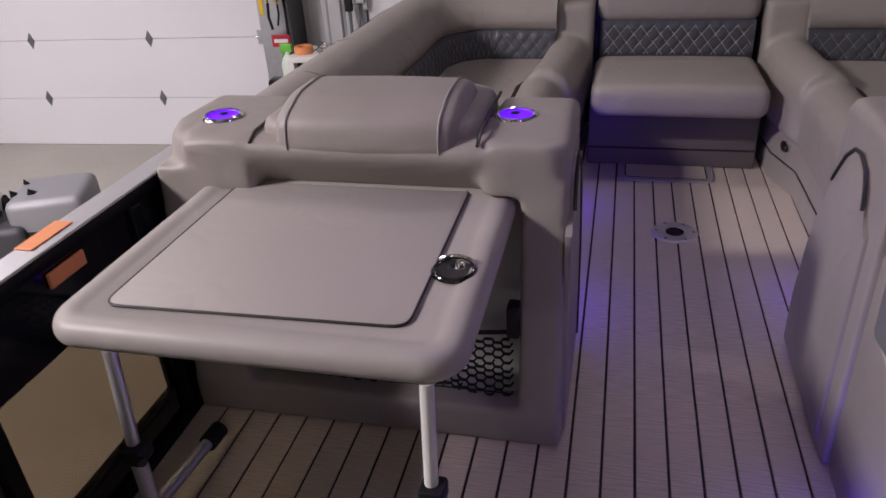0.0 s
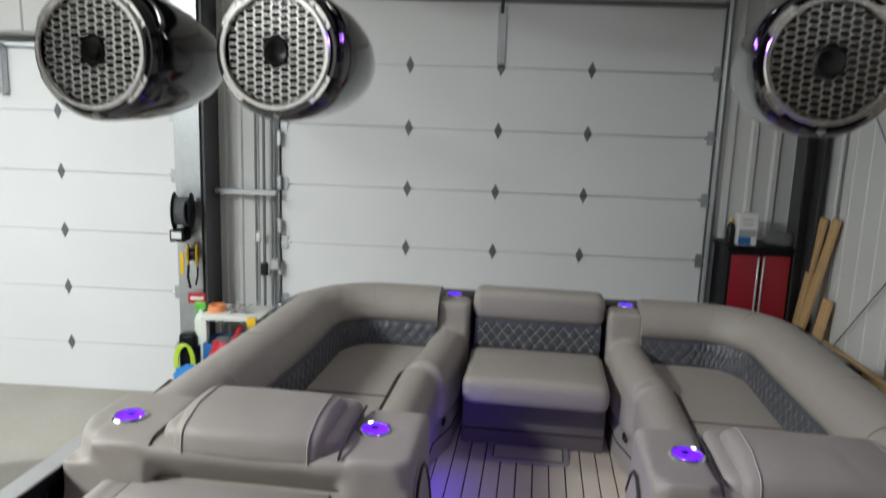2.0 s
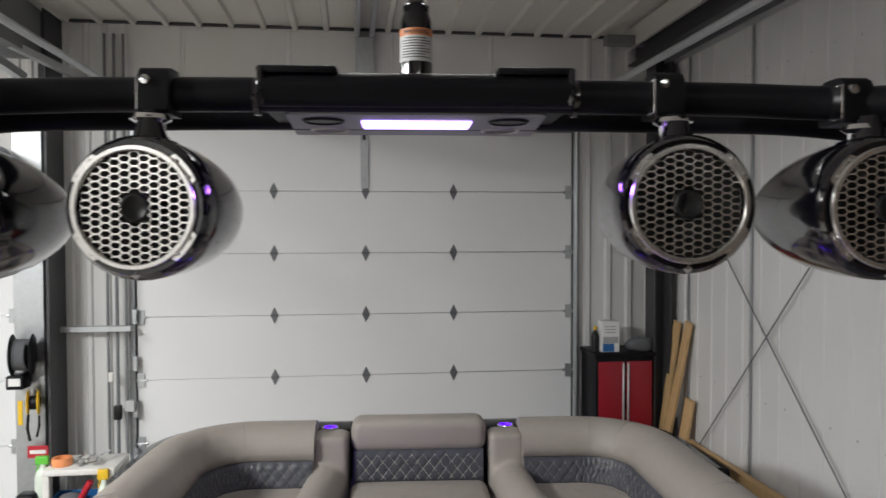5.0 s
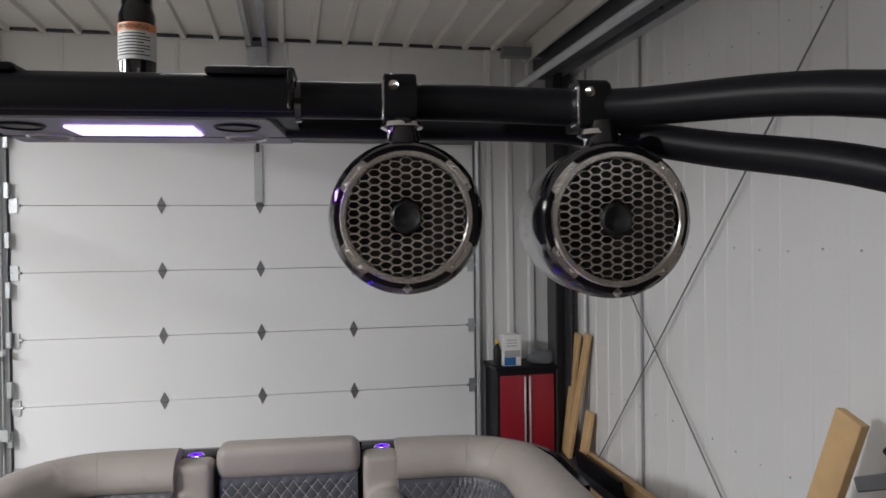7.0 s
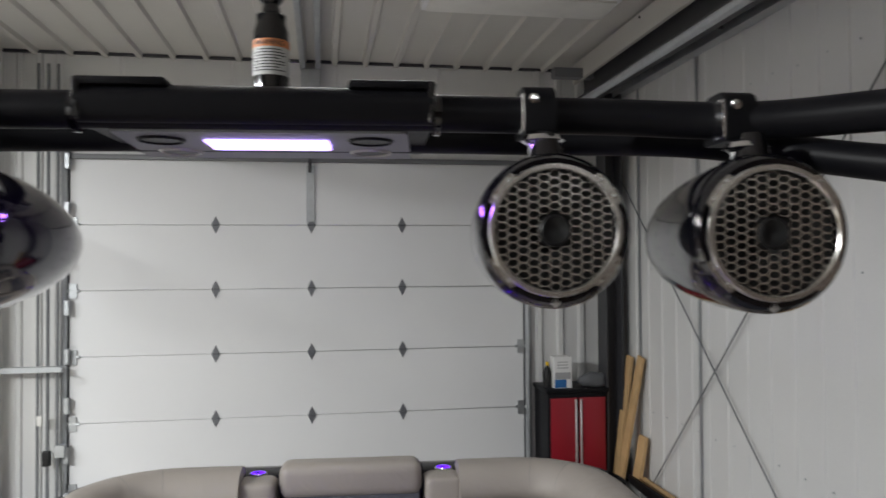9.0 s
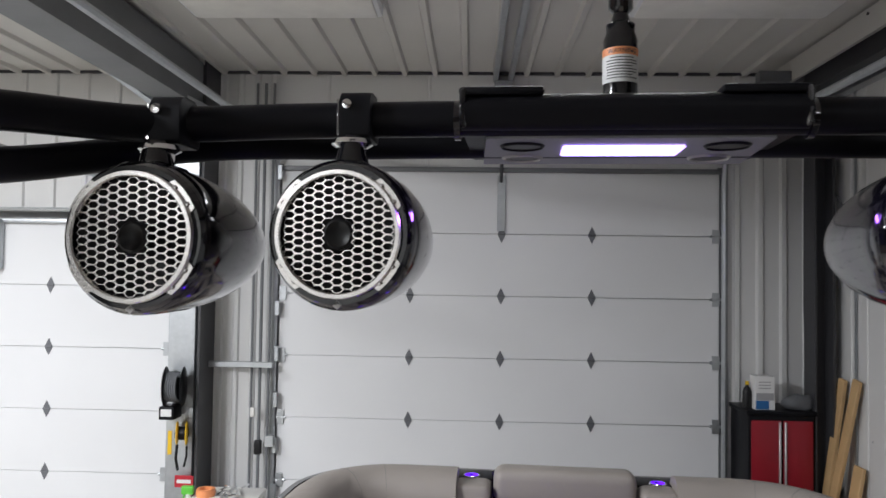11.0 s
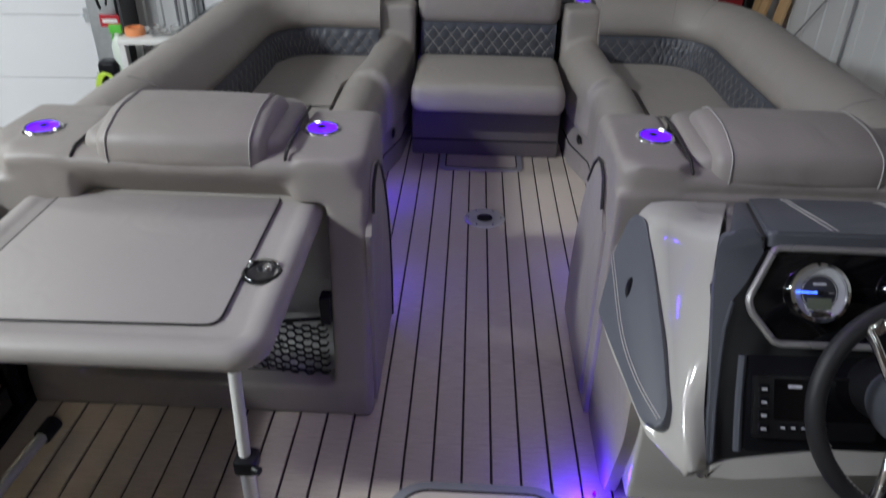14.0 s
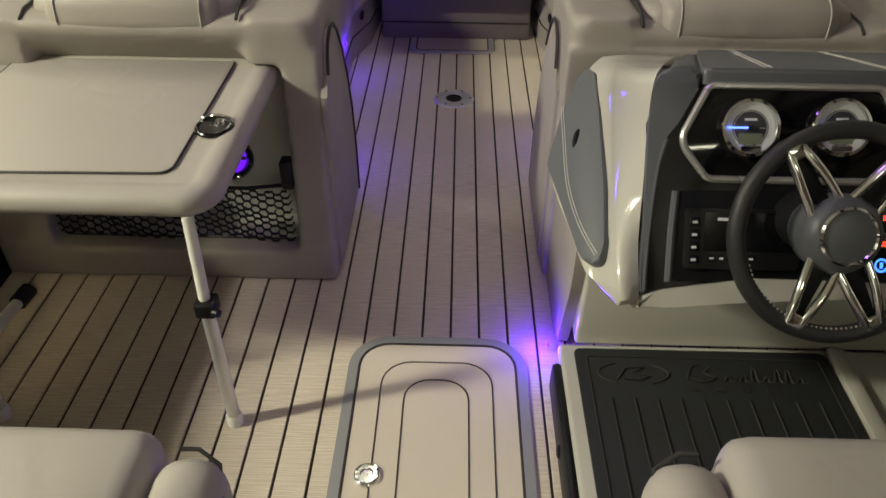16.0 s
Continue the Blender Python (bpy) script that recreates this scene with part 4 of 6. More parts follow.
led = thing("courtesy_light", "tiny violet LED courtesy light at deck level", "light", (0.282, 2.405, 0.022))
part("lens", lathe([(0.0, 0.008), (0.007, 0.006), (0.010, 0.0)], 14, pose(0, 0, 0, 0, -90, 0)), LED_VIOLET, led)
for x, y, side in ((-0.502, 3.36, 1), (-0.497, 4.12, 1), (0.502, 3.50, -1)):
    led = thing("courtesy_light", "violet LED courtesy light under the lounge edge", "light", (x, y, 0.17), group="courtesy lights")
    part("lens", lathe([(0.0, 0.008), (0.008, 0.006), (0.012, 0.0)], 14, pose(0, 0, 0, 0, 90 * side, 0)), LED_VIOLET, led)


# ---- helm ----
DASH = pose(0, 2.207, 0.694, 57.4, 0, 0)  # reclined dash: outlines are (across, up the dash); thickness comes towards the driver
TOPF = pose(0, 2.315, 0.866, -17.9, 0, 0)  # console top, falling away towards the bow


def dash(outline, z0, z1, r=0.0, seg=2):
    return prism(outline, z0, z1, m=DASH, r=r, seg=seg)


def strip(points, r, n=8, closed=False, lift=0.0):
    return tube([DASH @ Vector((x, v, lift)) for x, v in points], r, n, closed=closed)


helm = thing("helm_console", "cream gelcoat helm console with charcoal dash and black instrument panel", "boat console")
# moulded aisle corner: rows from the underside up over the top, each from cheek edge to crease to dash edge
CORNER = [((0.335, 2.36, 0.47), (0.365, 2.34, 0.455), (0.40, 2.33, 0.455)),
          ((0.297, 2.135, 0.498), (0.345, 2.062, 0.482), (0.388, 2.072, 0.484)),
          ((0.271, 2.28, 0.508), (0.336, 2.140, 0.565), (0.384, 2.138, 0.586)),
          ((0.245, 2.487, 0.538), (0.346, 2.296, 0.618), (0.389, 2.205, 0.691)),
          ((0.284, 2.622, 0.621), (0.360, 2.480, 0.690), (0.392, 2.266, 0.786)),
          ((0.339, 2.690, 0.705), (0.372, 2.600, 0.742), (0.412, 2.340, 0.862)),
          ((0.374, 2.715, 0.732), (0.410, 2.715, 0.738), (0.560, 2.715, 0.738))]
bm = bmesh.new()
cols = []
for row in CORNER:
    a, b, c = (Vector(p) for p in row)
    k = b.lerp(c, 0.45) + Vector((-0.018, -0.020, 0.012))
    curve = [b * (1 - t) ** 2 + k * 2 * t * (1 - t) + c * t * t for t in (0, 0.2, 0.4, 0.6, 0.8, 1)]
    cols.append([a + Vector((0.10, 0.05, -0.07)), a] + [a.lerp(b, t) for t in (0.33, 0.66)] + curve)
cols = [bend(line, 4) for line in zip(*cols)]
grid = [[bm.verts.new(p) for p in line] for line in cols]
for p, q in zip(grid, grid[1:]):
    for i in range(len(p) - 1):
        bm.faces.new((p[i], q[i], q[i + 1], p[i + 1]))
part("corner_shell", bm, GELCOAT, helm, smooth=50)
part("core", box(0.42, 1.36, 2.42, 2.70, 0.0, 0.72, 0.02, 2), GELCOAT, helm)
part("kick_panel", box(0.335, 1.36, 2.325, 2.43, 0.1, 0.50, 0.012, 3), GELCOAT, helm)
side = soft_poly([(2.42, 0.0), (2.74, 0.0), (2.74, 0.62), (2.62, 0.57), (2.47, 0.49), (2.34, 0.46), (2.33, 0.30)], 0.05)
bm = prism(side, 0, 0.03, r=0.01)
bmesh.ops.transform(bm, matrix=Matrix(((0, 0, -1, 0.335), (1, 0, 0, 0), (0, 1, 0, 0), (0, 0, 0, 1))), verts=bm.verts)
part("aisle_side", bm, VINYL, helm)
part("backing", dash([(0.388, -0.236), (1.36, -0.21), (1.36, 0.20), (0.41, 0.20), (0.39, 0.11)], -0.12, 0.0), BLACK_PLASTIC, helm)
part("top_deck", prism([(0.42, 0.01), (1.36, 0.01), (1.36, 0.42), (0.56, 0.42)], -0.08, -0.004, m=TOPF), GELCOAT, helm)
lip = [(0.388, -0.235), (0.429, -0.222), (0.616, -0.194), (0.887, -0.199), (1.36, -0.20), (1.36, -0.232), (0.889, -0.228), (0.619, -0.242), (0.448, -0.257), (0.375, -0.262)]
part("lower_lip", dash(soft_poly(lip, 0.008, 3), -0.15, 0.014, r=0.010, seg=4), GELCOAT, helm, "rounded cream lower lip")
wing = [(0.455, 0.224), (0.418, 0.216), (0.398, 0.187), (0.391, 0.109), (0.390, 0.02), (0.390, -0.094), (0.384, -0.232), (0.400, -0.231), (0.404, -0.091), (0.413, 0.015), (0.426, 0.083), (0.449, 0.112), (0.490, 0.190), (0.478, 0.218)]
part("charcoal_surround", dash(soft_poly(wing, 0.012, 4), -0.02, 0.015, r=0.008, seg=4), CHARCOAL_PAD, helm, "charcoal vinyl dash surround")
part("top_pad", prism(soft_poly([(0.425, 0.012), (0.500, 0.012), (0.610, 0.41), (0.575, 0.41)], 0.02), -0.01, 0.006, m=TOPF, r=0.004), CHARCOAL_PAD, helm)
face = soft_poly([(0.401, -0.228), (0.43, -0.216), (0.616, -0.189), (0.887, -0.194), (1.36, -0.195), (1.36, 0.19), (0.49, 0.188), (0.447, 0.110), (0.427, 0.083), (0.414, 0.015), (0.405, -0.091)], 0.010, 3)
part("lower_fascia", dash(face, -0.004, 0.008, r=0.004), BLACK_PLASTIC, helm)
part("edge_trim", strip([(0.396, -0.225), (0.400, -0.12), (0.406, -0.04), (0.414, 0.03), (0.428, 0.08)], 0.005, lift=0.013), VINYL_DARK, helm)
part("fascia_recess", dash(soft_poly([(0.455, -0.205), (0.458, -0.02), (0.80, -0.015), (0.80, -0.185)], 0.012), 0.006, 0.010, r=0.002), SATIN_BLACK, helm)
# padded brow over the instruments
bm = prism(soft_poly([(0.487, -0.016), (1.36, -0.016), (1.36, 0.40), (0.604, 0.40)], 0.02), -0.012, 0.020, m=TOPF, r=0.010, seg=4)
part("brow", bm, CHARCOAL_PAD, helm, "stitched charcoal brow")
for x0, x1 in ((0.617, 0.677), (0.629, 0.689), (0.860, 0.900), (0.872, 0.912)):
    part("brow_stitch", tube([TOPF @ Vector((x0, 0.0, 0.0205)), TOPF @ Vector((x1, 0.39, 0.0205))], 0.0015, 5), STITCH_LIGHT, helm)
part("brow_gap", prism([(0.478, -0.014), (0.486, -0.014), (0.604, 0.40), (0.598, 0.40)], -0.008, 0.0075, m=TOPF), PIPING, helm)
rim = soft_poly([(0.506, 0.186), (0.457, 0.088), (0.463, 0.062), (0.511, 0.003), (0.838, 0.003), (0.886, 0.062), (0.892, 0.088), (0.843, 0.186)], 0.012)
panel = part("instrument_panel", dash(rim, 0.0, 0.014, r=0.003), SCREEN, helm, "gloss black instrument panel")
part("bezel", strip(rim, 0.0075, 8, True, 0.015), SILVER, panel, "satin silver bezel")


def gauge(x, v, angle):
    """A round instrument: ring, scale, dark dial, display and needle."""
    at = DASH @ pose(x, v, 0.014) @ Matrix.Scale(0.88, 4)
    g = part("gauge", lathe([(0.052, 0.0), (0.062, 0.006), (0.066, 0.014), (0.064, 0.02), (0.057, 0.022), (0.055, 0.016)], 40, at), CHROME, helm, "chrome-ringed round gauge")
    part("dial_ring", lathe([(0.056, 0.012), (0.040, 0.012)], 40, at), DIAL_WHITE, g)
    part("dial", lathe([(0.040, 0.0125), (0.0, 0.0125)], 40, at), DIAL_DARK, g)
    part("inner_ring", lathe([(0.036, 0.0128), (0.037, 0.0138), (0.038, 0.0128)], 40, at), BAR_GREY, g)
    part("display", box(-0.026, 0.026, -0.036, -0.012, 0.0128, 0.0138, m=at), LCD, g)
    part("needle", box(-0.052, 0.006, -0.0016, 0.0016, 0.015, 0.017, m=at @ pose(0, 0, 0, 0, 0, angle)), NEEDLE, g, "lit blue needle")
    part("hub", lathe([(0.007, 0.014), (0.006, 0.019), (0.0, 0.0195)], 16, at), BLACK_PLASTIC, g)
    part("print_bar", box(-0.014, 0.014, 0.016, 0.021, 0.0128, 0.0134, m=at), DIAL_WHITE, g)
    part("side_bar", box(0.020, 0.032, -0.001, 0.001, 0.0128, 0.0134, m=at), BAR_GREY, g)
    ticks = bmesh.new()
    for k in range(28):
        a = 205 - k * 230 / 27
        box(0.042, 0.0445 if k % 3 else 0.047, -0.0004, 0.0004, 0.0125, 0.0130, bm=ticks, m=at @ pose(0, 0, 0, 0, 0, a))
    part("ticks", ticks, BAR_GREY, g)
    part("lower_badge", box(-0.024, 0.024, -0.054, -0.039, 0.016, 0.022, 0.003, 1, m=at), CHROME, g)


gauge(0.586, 0.104, 0)
gauge(0.763, 0.108, 0)
# stereo head unit
radio = part("stereo", dash(round_rect(0.470, 0.70, -0.176, -0.056, 0.008), 0.008, 0.020, r=0.004), BLACK_PLASTIC, helm, "black marine stereo")
part("stereo_screen", dash(round_rect(0.508, 0.69, -0.140, -0.062, 0.004), 0.019, 0.0212), SCREEN, radio)
part("maker_mark", box(0.534, 0.560, -0.079, -0.073, 0.0208, 0.0218, m=DASH), DIAL_WHITE, radio)
for k in range(4):
    v = -0.157 + k * 0.025
    part("button", box(0.479, 0.499, v - 0.009, v + 0.009, 0.019, 0.023, 0.002, 1, m=DASH), SATIN_BLACK, radio)
    part("button_mark", box(0.484, 0.494, v - 0.003, v + 0.002, 0.023, 0.0236, m=DASH), DIAL_WHITE, radio)
for k in range(5):
    x = 0.525 + k * 0.0195
    part("key", box(x - 0.008, x + 0.008, -0.161, -0.147, 0.019, 0.023, 0.002, 1, m=DASH), SATIN_BLACK, radio)
    part("key_mark", box(x - 0.004, x + 0.004, -0.156, -0.152, 0.023, 0.0236, m=DASH), DIAL_WHITE, radio)
part("grip_rib", strip([(0.445, -0.204), (0.447, -0.10), (0.452, -0.022)], 0.008, lift=0.008), CHARCOAL_PAD, helm)
# lit switches on the far side of the wheel
for v in (-0.111, -0.06):
    sw = part("rocker_switch", box(0.852, 0.90, v - 0.016, v + 0.016, 0.008, 0.024, 0.005, 2, m=DASH), CHROME, helm, "chrome rocker switch, lit red")
    part("switch_light", box(0.858, 0.894, v - 0.012, v - 0.002, 0.023, 0.0255, m=DASH), RED_LIGHT, sw)
st = part("start_button", lathe([(0.0, 0.014), (0.014, 0.014), (0.016, 0.010), (0.021, 0.010), (0.022, 0.0)], 24, DASH @ pose(0.862, -0.161, 0.008)), BLACK_PLASTIC, helm)
part("start_light", lathe([(0.010, 0.0146), (0.014, 0.0146)], 24, DASH @ pose(0.862, -0.161, 0.008)), BLUE_LIGHT, st, "blue glowing ring")
part("start_mark", box(-0.003, 0.003, -0.006, 0.006, 0.0142, 0.0150, m=DASH @ pose(0.862, -0.161, 0.008)), BLUE_LIGHT, st)
# charcoal glovebox door on the sloping cheek; its frame runs along the door and up it
ez = Vector((-0.770, -0.155, 0.620)).normalized()
ey = (Vector((0.045, 0.53, 0.189)) - ez * Vector((0.045, 0.53, 0.189)).dot(ez)).normalized()
ex = ey.cross(ez)
DOORP = Matrix.Translation((0.304, 2.497, 0.616)) @ Matrix((ex, ey, ez)).transposed().to_4x4()
TO_DOOR = DOORP.inverted()
CHEEK = [(0.347, 2.673, 0.713), (0.357, 2.639, 0.716), (0.353, 2.513, 0.681), (0.343, 2.301, 0.615), (0.331, 2.155, 0.564), (0.317, 2.125, 0.539), (0.297, 2.141, 0.519), (0.287, 2.177, 0.515), (0.244, 2.498, 0.543), (0.290, 2.623, 0.630), (0.332, 2.689, 0.699)]
door_o = soft_poly([tuple((TO_DOOR @ Vector(p)).xy) for p in CHEEK], 0.016, 4)
d = part("glovebox_door", prism(door_o, -0.02, 0.014, m=DOORP, r=0.008, seg=4), CHARCOAL_PAD, helm, "charcoal stitched glovebox door")
SEAM_LINE = [(0.285, 2.630, 0.625), (0.282, 2.546, 0.601), (0.279, 2.386, 0.557), (0.291, 2.256, 0.540), (0.312, 2.145, 0.540)]
for o in (0.0, 0.007):
    pts = [TO_DOOR @ Vector(p) for p in SEAM_LINE]
    part("stitching", tube([DOORP @ Vector((p.x + o, p.y, 0.0145)) for p in bend(pts, 4)], 0.0014, 5), STITCH_LIGHT, d)
part("pull", lathe([(0.0, 0.005), (0.006, 0.006), (0.011, 0.004), (0.014, 0.0)], 18, DOORP @ pose(0.004, -0.004, 0.014, 0, 0, -18) @ Matrix.Diagonal((0.6, 1.9, 1, 1))), SATIN_BLACK, d, "black oval pull")

# steering wheel
WH = pose(0.703, 2.02, 0.705, 62, 0, 0)
wheel = thing("steering_wheel", "black leather steering wheel with chrome-trimmed spokes", "steering wheel")
R = 0.186
part("rim", tube([WH @ Vector((R * math.cos(radians(a)), R * math.sin(radians(a)) * 1.0, 0)) for a in range(0, 360, 6)], 0.0165, 14, closed=True), mat("wheel_leather", (0.02, 0.02, 0.022), 0.5, grain=300, vary=0.1, bump=0.2), wheel)
hub = part("hub", lathe([(0.0, 0.032), (0.05, 0.032), (0.062, 0.026), (0.074, 0.0), (0.070, -0.05), (0.055, -0.09)], 32, WH), CHARCOAL_PAD, wheel)
part("hub_ring", lathe([(0.046, 0.033), (0.049, 0.037), (0.053, 0.033)], 32, WH), CHROME, hub)
for a in (124, 56, 246, 294):
    sp = part("spoke", box(0.045, R - 0.012, -0.014, 0.014, -0.014, 0.004, 0.005, 2, m=WH @ pose(0, 0, 0, 0, 0, a)), SATIN_BLACK, wheel)
    for o in (-1, 1):
        blade = tube(bend([(0.062, o * 0.027, 0.004), (0.11, o * 0.023, 0.012), (0.15, o * 0.017, 0.013), (R - 0.004, o * 0.012, 0.008)], 4), 0.0085, 10)
        bmesh.ops.transform(blade, matrix=WH @ pose(0, 0, 0, 0, 0, a), verts=blade.verts)
        part("chrome_blade", blade, CHROME, sp)
    part("chrome_end", box(R - 0.026, R + 0.002, -0.018, 0.018, 0.0, 0.017, 0.006, 3, m=WH @ pose(0, 0, 0, 0, 0, a)), CHROME, sp)
stitch = bmesh.new()
for a in range(200, 345, 3):
    p = WH @ Vector(((R - 0.014) * math.cos(radians(a)), (R - 0.014) * math.sin(radians(a)), 0.011))
    box(-0.0014, 0.0014, -0.0014, 0.0014, -0.001, 0.001, bm=stitch, m=Matrix.Translation(p))
part("stitching", stitch, STITCH_LIGHT, wheel)
part("column", tube([WH @ Vector((0, 0, -0.05)), WH @ Vector((0, 0.01, -0.20))], [0.052, 0.06], 20), BLACK_PLASTIC, wheel)

# raised helm platform and mat
step = thing("helm_platform", "cream raised helm platform with a black step edge", "platform")
part("platform", box(0.292, 1.36, 0.75, 2.33, 0.0, 0.105, 0.014, 3), GELCOAT, step)
part("step_grip", box(0.270, 0.296, 1.80, 2.262, 0.012, 0.102, 0.010, 2), BLACK_PLASTIC, step, "black rubber side grip")
part("grip_button", lathe([(0.0, 0.006), (0.012, 0.006), (0.018, 0.0)], 16, pose(0.270, 2.02, 0.055, 0, -90, 0)), SATIN_BLACK, step)
mat_ob = thing("helm_mat", "black grooved rubber helm mat with an embossed script logo", "floor mat")
part("mat", prism(round_rect(0.330, 0.974, 1.02, 2.300, 0.012), 0.1052, 0.116, r=0.004), RUBBER, mat_ob)
part("border", tube([(x, y, 0.116) for x, y in round_rect(0.358, 0.948, 1.05, 2.272, 0.01)], 0.0026, 5, closed=True), PIPING, mat_ob)
for k in range(10):
    x = 0.402 + k * 0.0555
    part("groove", tube([(x, 1.10, 0.1158), (x, 2.134, 0.1158)], 0.0034, 5), PIPING, mat_ob)
for a0, a1 in ((118, 242), (-62, 62)):
    part("emblem_arc", tube([(0.468 + 0.088 * math.cos(radians(a)), 2.216 + 0.036 * math.sin(radians(a)), 0.1165) for a in range(a0, a1 + 1, 12)], 0.0032, 6), PIPING, mat_ob)
part("emblem_stroke", tube([(0.425, 2.195, 0.1165), (0.45, 2.232, 0.1165), (0.50, 2.236, 0.1165), (0.47, 2.217, 0.1165), (0.51, 2.206, 0.1165), (0.485, 2.194, 0.1165), (0.44, 2.197, 0.1165)], 0.0036, 6), PIPING, mat_ob)
part("script_stroke", tube(bend([(0.60, 2.20, 0.1165), (0.622, 2.245, 0.1165), (0.662, 2.243, 0.1165), (0.645, 2.222, 0.1165), (0.67, 2.206, 0.1165), (0.635, 2.192, 0.1165), (0.605, 2.204, 0.1165)], 4), 0.0034, 6), PIPING, mat_ob)
for k, (x0, high) in enumerate(((0.69, 0.016), (0.728, 0.016), (0.758, 0.045), (0.785, 0.016), (0.815, 0.04), (0.842, 0.04), (0.868, 0.016))):
    part("script_stroke", tube(bend([(x0, 2.196, 0.1165), (x0 + 0.012, 2.196 + high, 0.1165), (x0 + 0.018, 2.196 + high * 0.8, 0.1165), (x0 + 0.016, 2.198, 0.1165), (x0 + 0.03, 2.198, 0.1165)], 4), 0.003, 6), PIPING, mat_ob)
for x0 in (0.600, 0.662, 0.724, 0.786):
    part("script_bar", box(x0, x0 + 0.022, 2.162, 2.176, 0.1155, 0.1175), PIPING, mat_ob)
right = thing("helm_side_rail", "cream side rail and black shade beside the helm mat", "side panel")
part("rail", box(0.980, 1.022, 0.9, 2.31, 0.106, 0.13, 0.006, 2), GELCOAT, right)
part("panel", box(1.345, 1.36, 0.75, 2.3, 0.106, 0.62, 0.004, 1), SATIN_BLACK, right)


def armchair(name, at, turn, label, flip=1):
    """A captain's chair: seat with a front roll, side bolster with piping, base."""
    ob = thing(name, label, "boat seat", at, turn)
    f = flip
    x0, x1 = sorted((0.12 * f, 0.58 * f))
    part("seat_cushion", cushion(x0, x1, -0.55, 0.0, -0.16, 0.0, 0.05, 0.015), VINYL_LIGHT, ob)
    x0, x1 = sorted((0.0, 0.125 * f))
    part("side_bolster", cushion(x0, x1, -0.52, -0.045, -0.17, -0.008, 0.055), VINYL_LIGHT, ob)
    part("piping", tube([(0.085 * f, -0.048, -0.016), (0.055 * f, -0.045, -0.02), (0.02 * f, -0.06, -0.04), (0.004 * f, -0.12, -0.052), (0.004 * f, -0.48, -0.052)], 0.004, 6), PIPING, ob)
    x0, x1 = sorted((0.03 * f, 0.58 * f))
    part("base", box(x0, x1, -0.5, -0.10, -at[2] + (0.117 if f > 0 else 0.0), -0.16, 0.02, 2), VINYL, ob)
    return ob


armchair("captain_chair", (0.305, 1.695, 0.575), (0, 0, 0), "light taupe vinyl captain's chair with black piping")
comp = armchair("companion_seat", (-0.345, 1.735, 0.50), (0, 0, 0), "light taupe vinyl companion seat with black piping", -1)
part("seat_extension", cushion(-1.0, -0.57, -0.55, 0.0, -0.16, 0.0, 0.05, 0.015), VINYL_LIGHT, comp)

# ---- tower, light box and tower speakers ----
CX = -0.055
tower = thing("wake_tower", "satin black tubular wake tower arching over the deck", "boat tower")


half = [(1.47, 0.45, 0.70), (1.45, 0.95, 1.38), (1.26, 1.48, 1.83), (1.03, 1.92, 1.99), (0.79, 2.215, 2.024), (0.55, 2.295, 2.043), (0.25, 2.30, 2.046)]
front = [(CX + x, y, z) for x, y, z in half] + [(CX - x, y, z) for x, y, z in half[::-1]]
part("front_tube", tube(bend(front), 0.0305, 20), SATIN_BLACK, tower)
half = [(1.46, 1.15, 0.70), (1.42, 1.35, 1.25), (1.22, 1.62, 1.72), (1.06, 1.89, 1.88), (0.91, 2.14, 1.95), (0.74, 2.36, 2.012), (0.5, 2.48, 2.033), (0.25, 2.50, 2.038)]
rear = [(CX + x, y, z) for x, y, z in half] + [(CX - x, y, z) for x, y, z in half[::-1]]
part("rear_tube", tube(bend(rear), 0.0275, 16), SATIN_BLACK, tower)
for s in (-1, 1):
    part("collar", tube([(CX + s * 0.278, 2.30, 2.043), (CX + s * 0.288, 2.30, 2.043)], 0.0335, 20), GLOSS_BLACK, tower)

light = thing("tower_light_box", "black tower light box with a violet LED panel", "light bar")
bm = prism(soft_poly([(2.265, 2.022), (2.60, 2.022), (2.62, 2.065), (2.58, 2.085), (2.285, 2.085), (2.255, 2.065)], 0.014), CX - 0.275, CX + 0.275, r=0.0)
bmesh.ops.transform(bm, matrix=Matrix(((0, 0, 1, 0), (1, 0, 0, 0), (0, 1, 0, 0), (0, 0, 0, 1))), verts=bm.verts)
part("housing", bm, SATIN_BLACK, light)
for s in (-1, 1):
    part("end_cap", box(CX + s * 0.21 - 0.07, CX + s * 0.21 + 0.07, 2.262, 2.61, 2.078, 2.092, 0.006, 2), SATIN_BLACK, light)
    part("end_rib", box(CX + s * 0.272 - 0.006, CX + s * 0.272 + 0.006, 2.258, 2.612, 2.024, 2.088, 0.004, 1), GLOSS_BLACK, light)
plate = part("underside_plate", prism(soft_poly([(CX - 0.235, 2.30), (CX + 0.235, 2.30), (CX + 0.255, 2.585), (CX - 0.255, 2.585)], 0.01), 2.012, 2.0225), HATCH_ALU, light)
part("led_panel", box(CX - 0.105, CX + 0.105, 2.36, 2.45, 2.006, 2.0115, 0.003, 1), LED_PANEL, light, "glowing violet LED panel")
for sx in (-0.175, 0.175):
    for y in (2.37, 2.50):
        sp = part("speaker_ring", lathe([(0.033, 0.0), (0.036, 0.004), (0.040, 0.0)], 28, pose(CX + sx, y, 2.0115, 180, 0, 0)), SILVER if y > 2.4 else SATIN_BLACK, light)
        part("speaker_mesh", lathe([(0.033, 0.001), (0.0, 0.002)], 24, pose(CX + sx, y, 2.0115, 180, 0, 0)), BLACK_PLASTIC, sp)

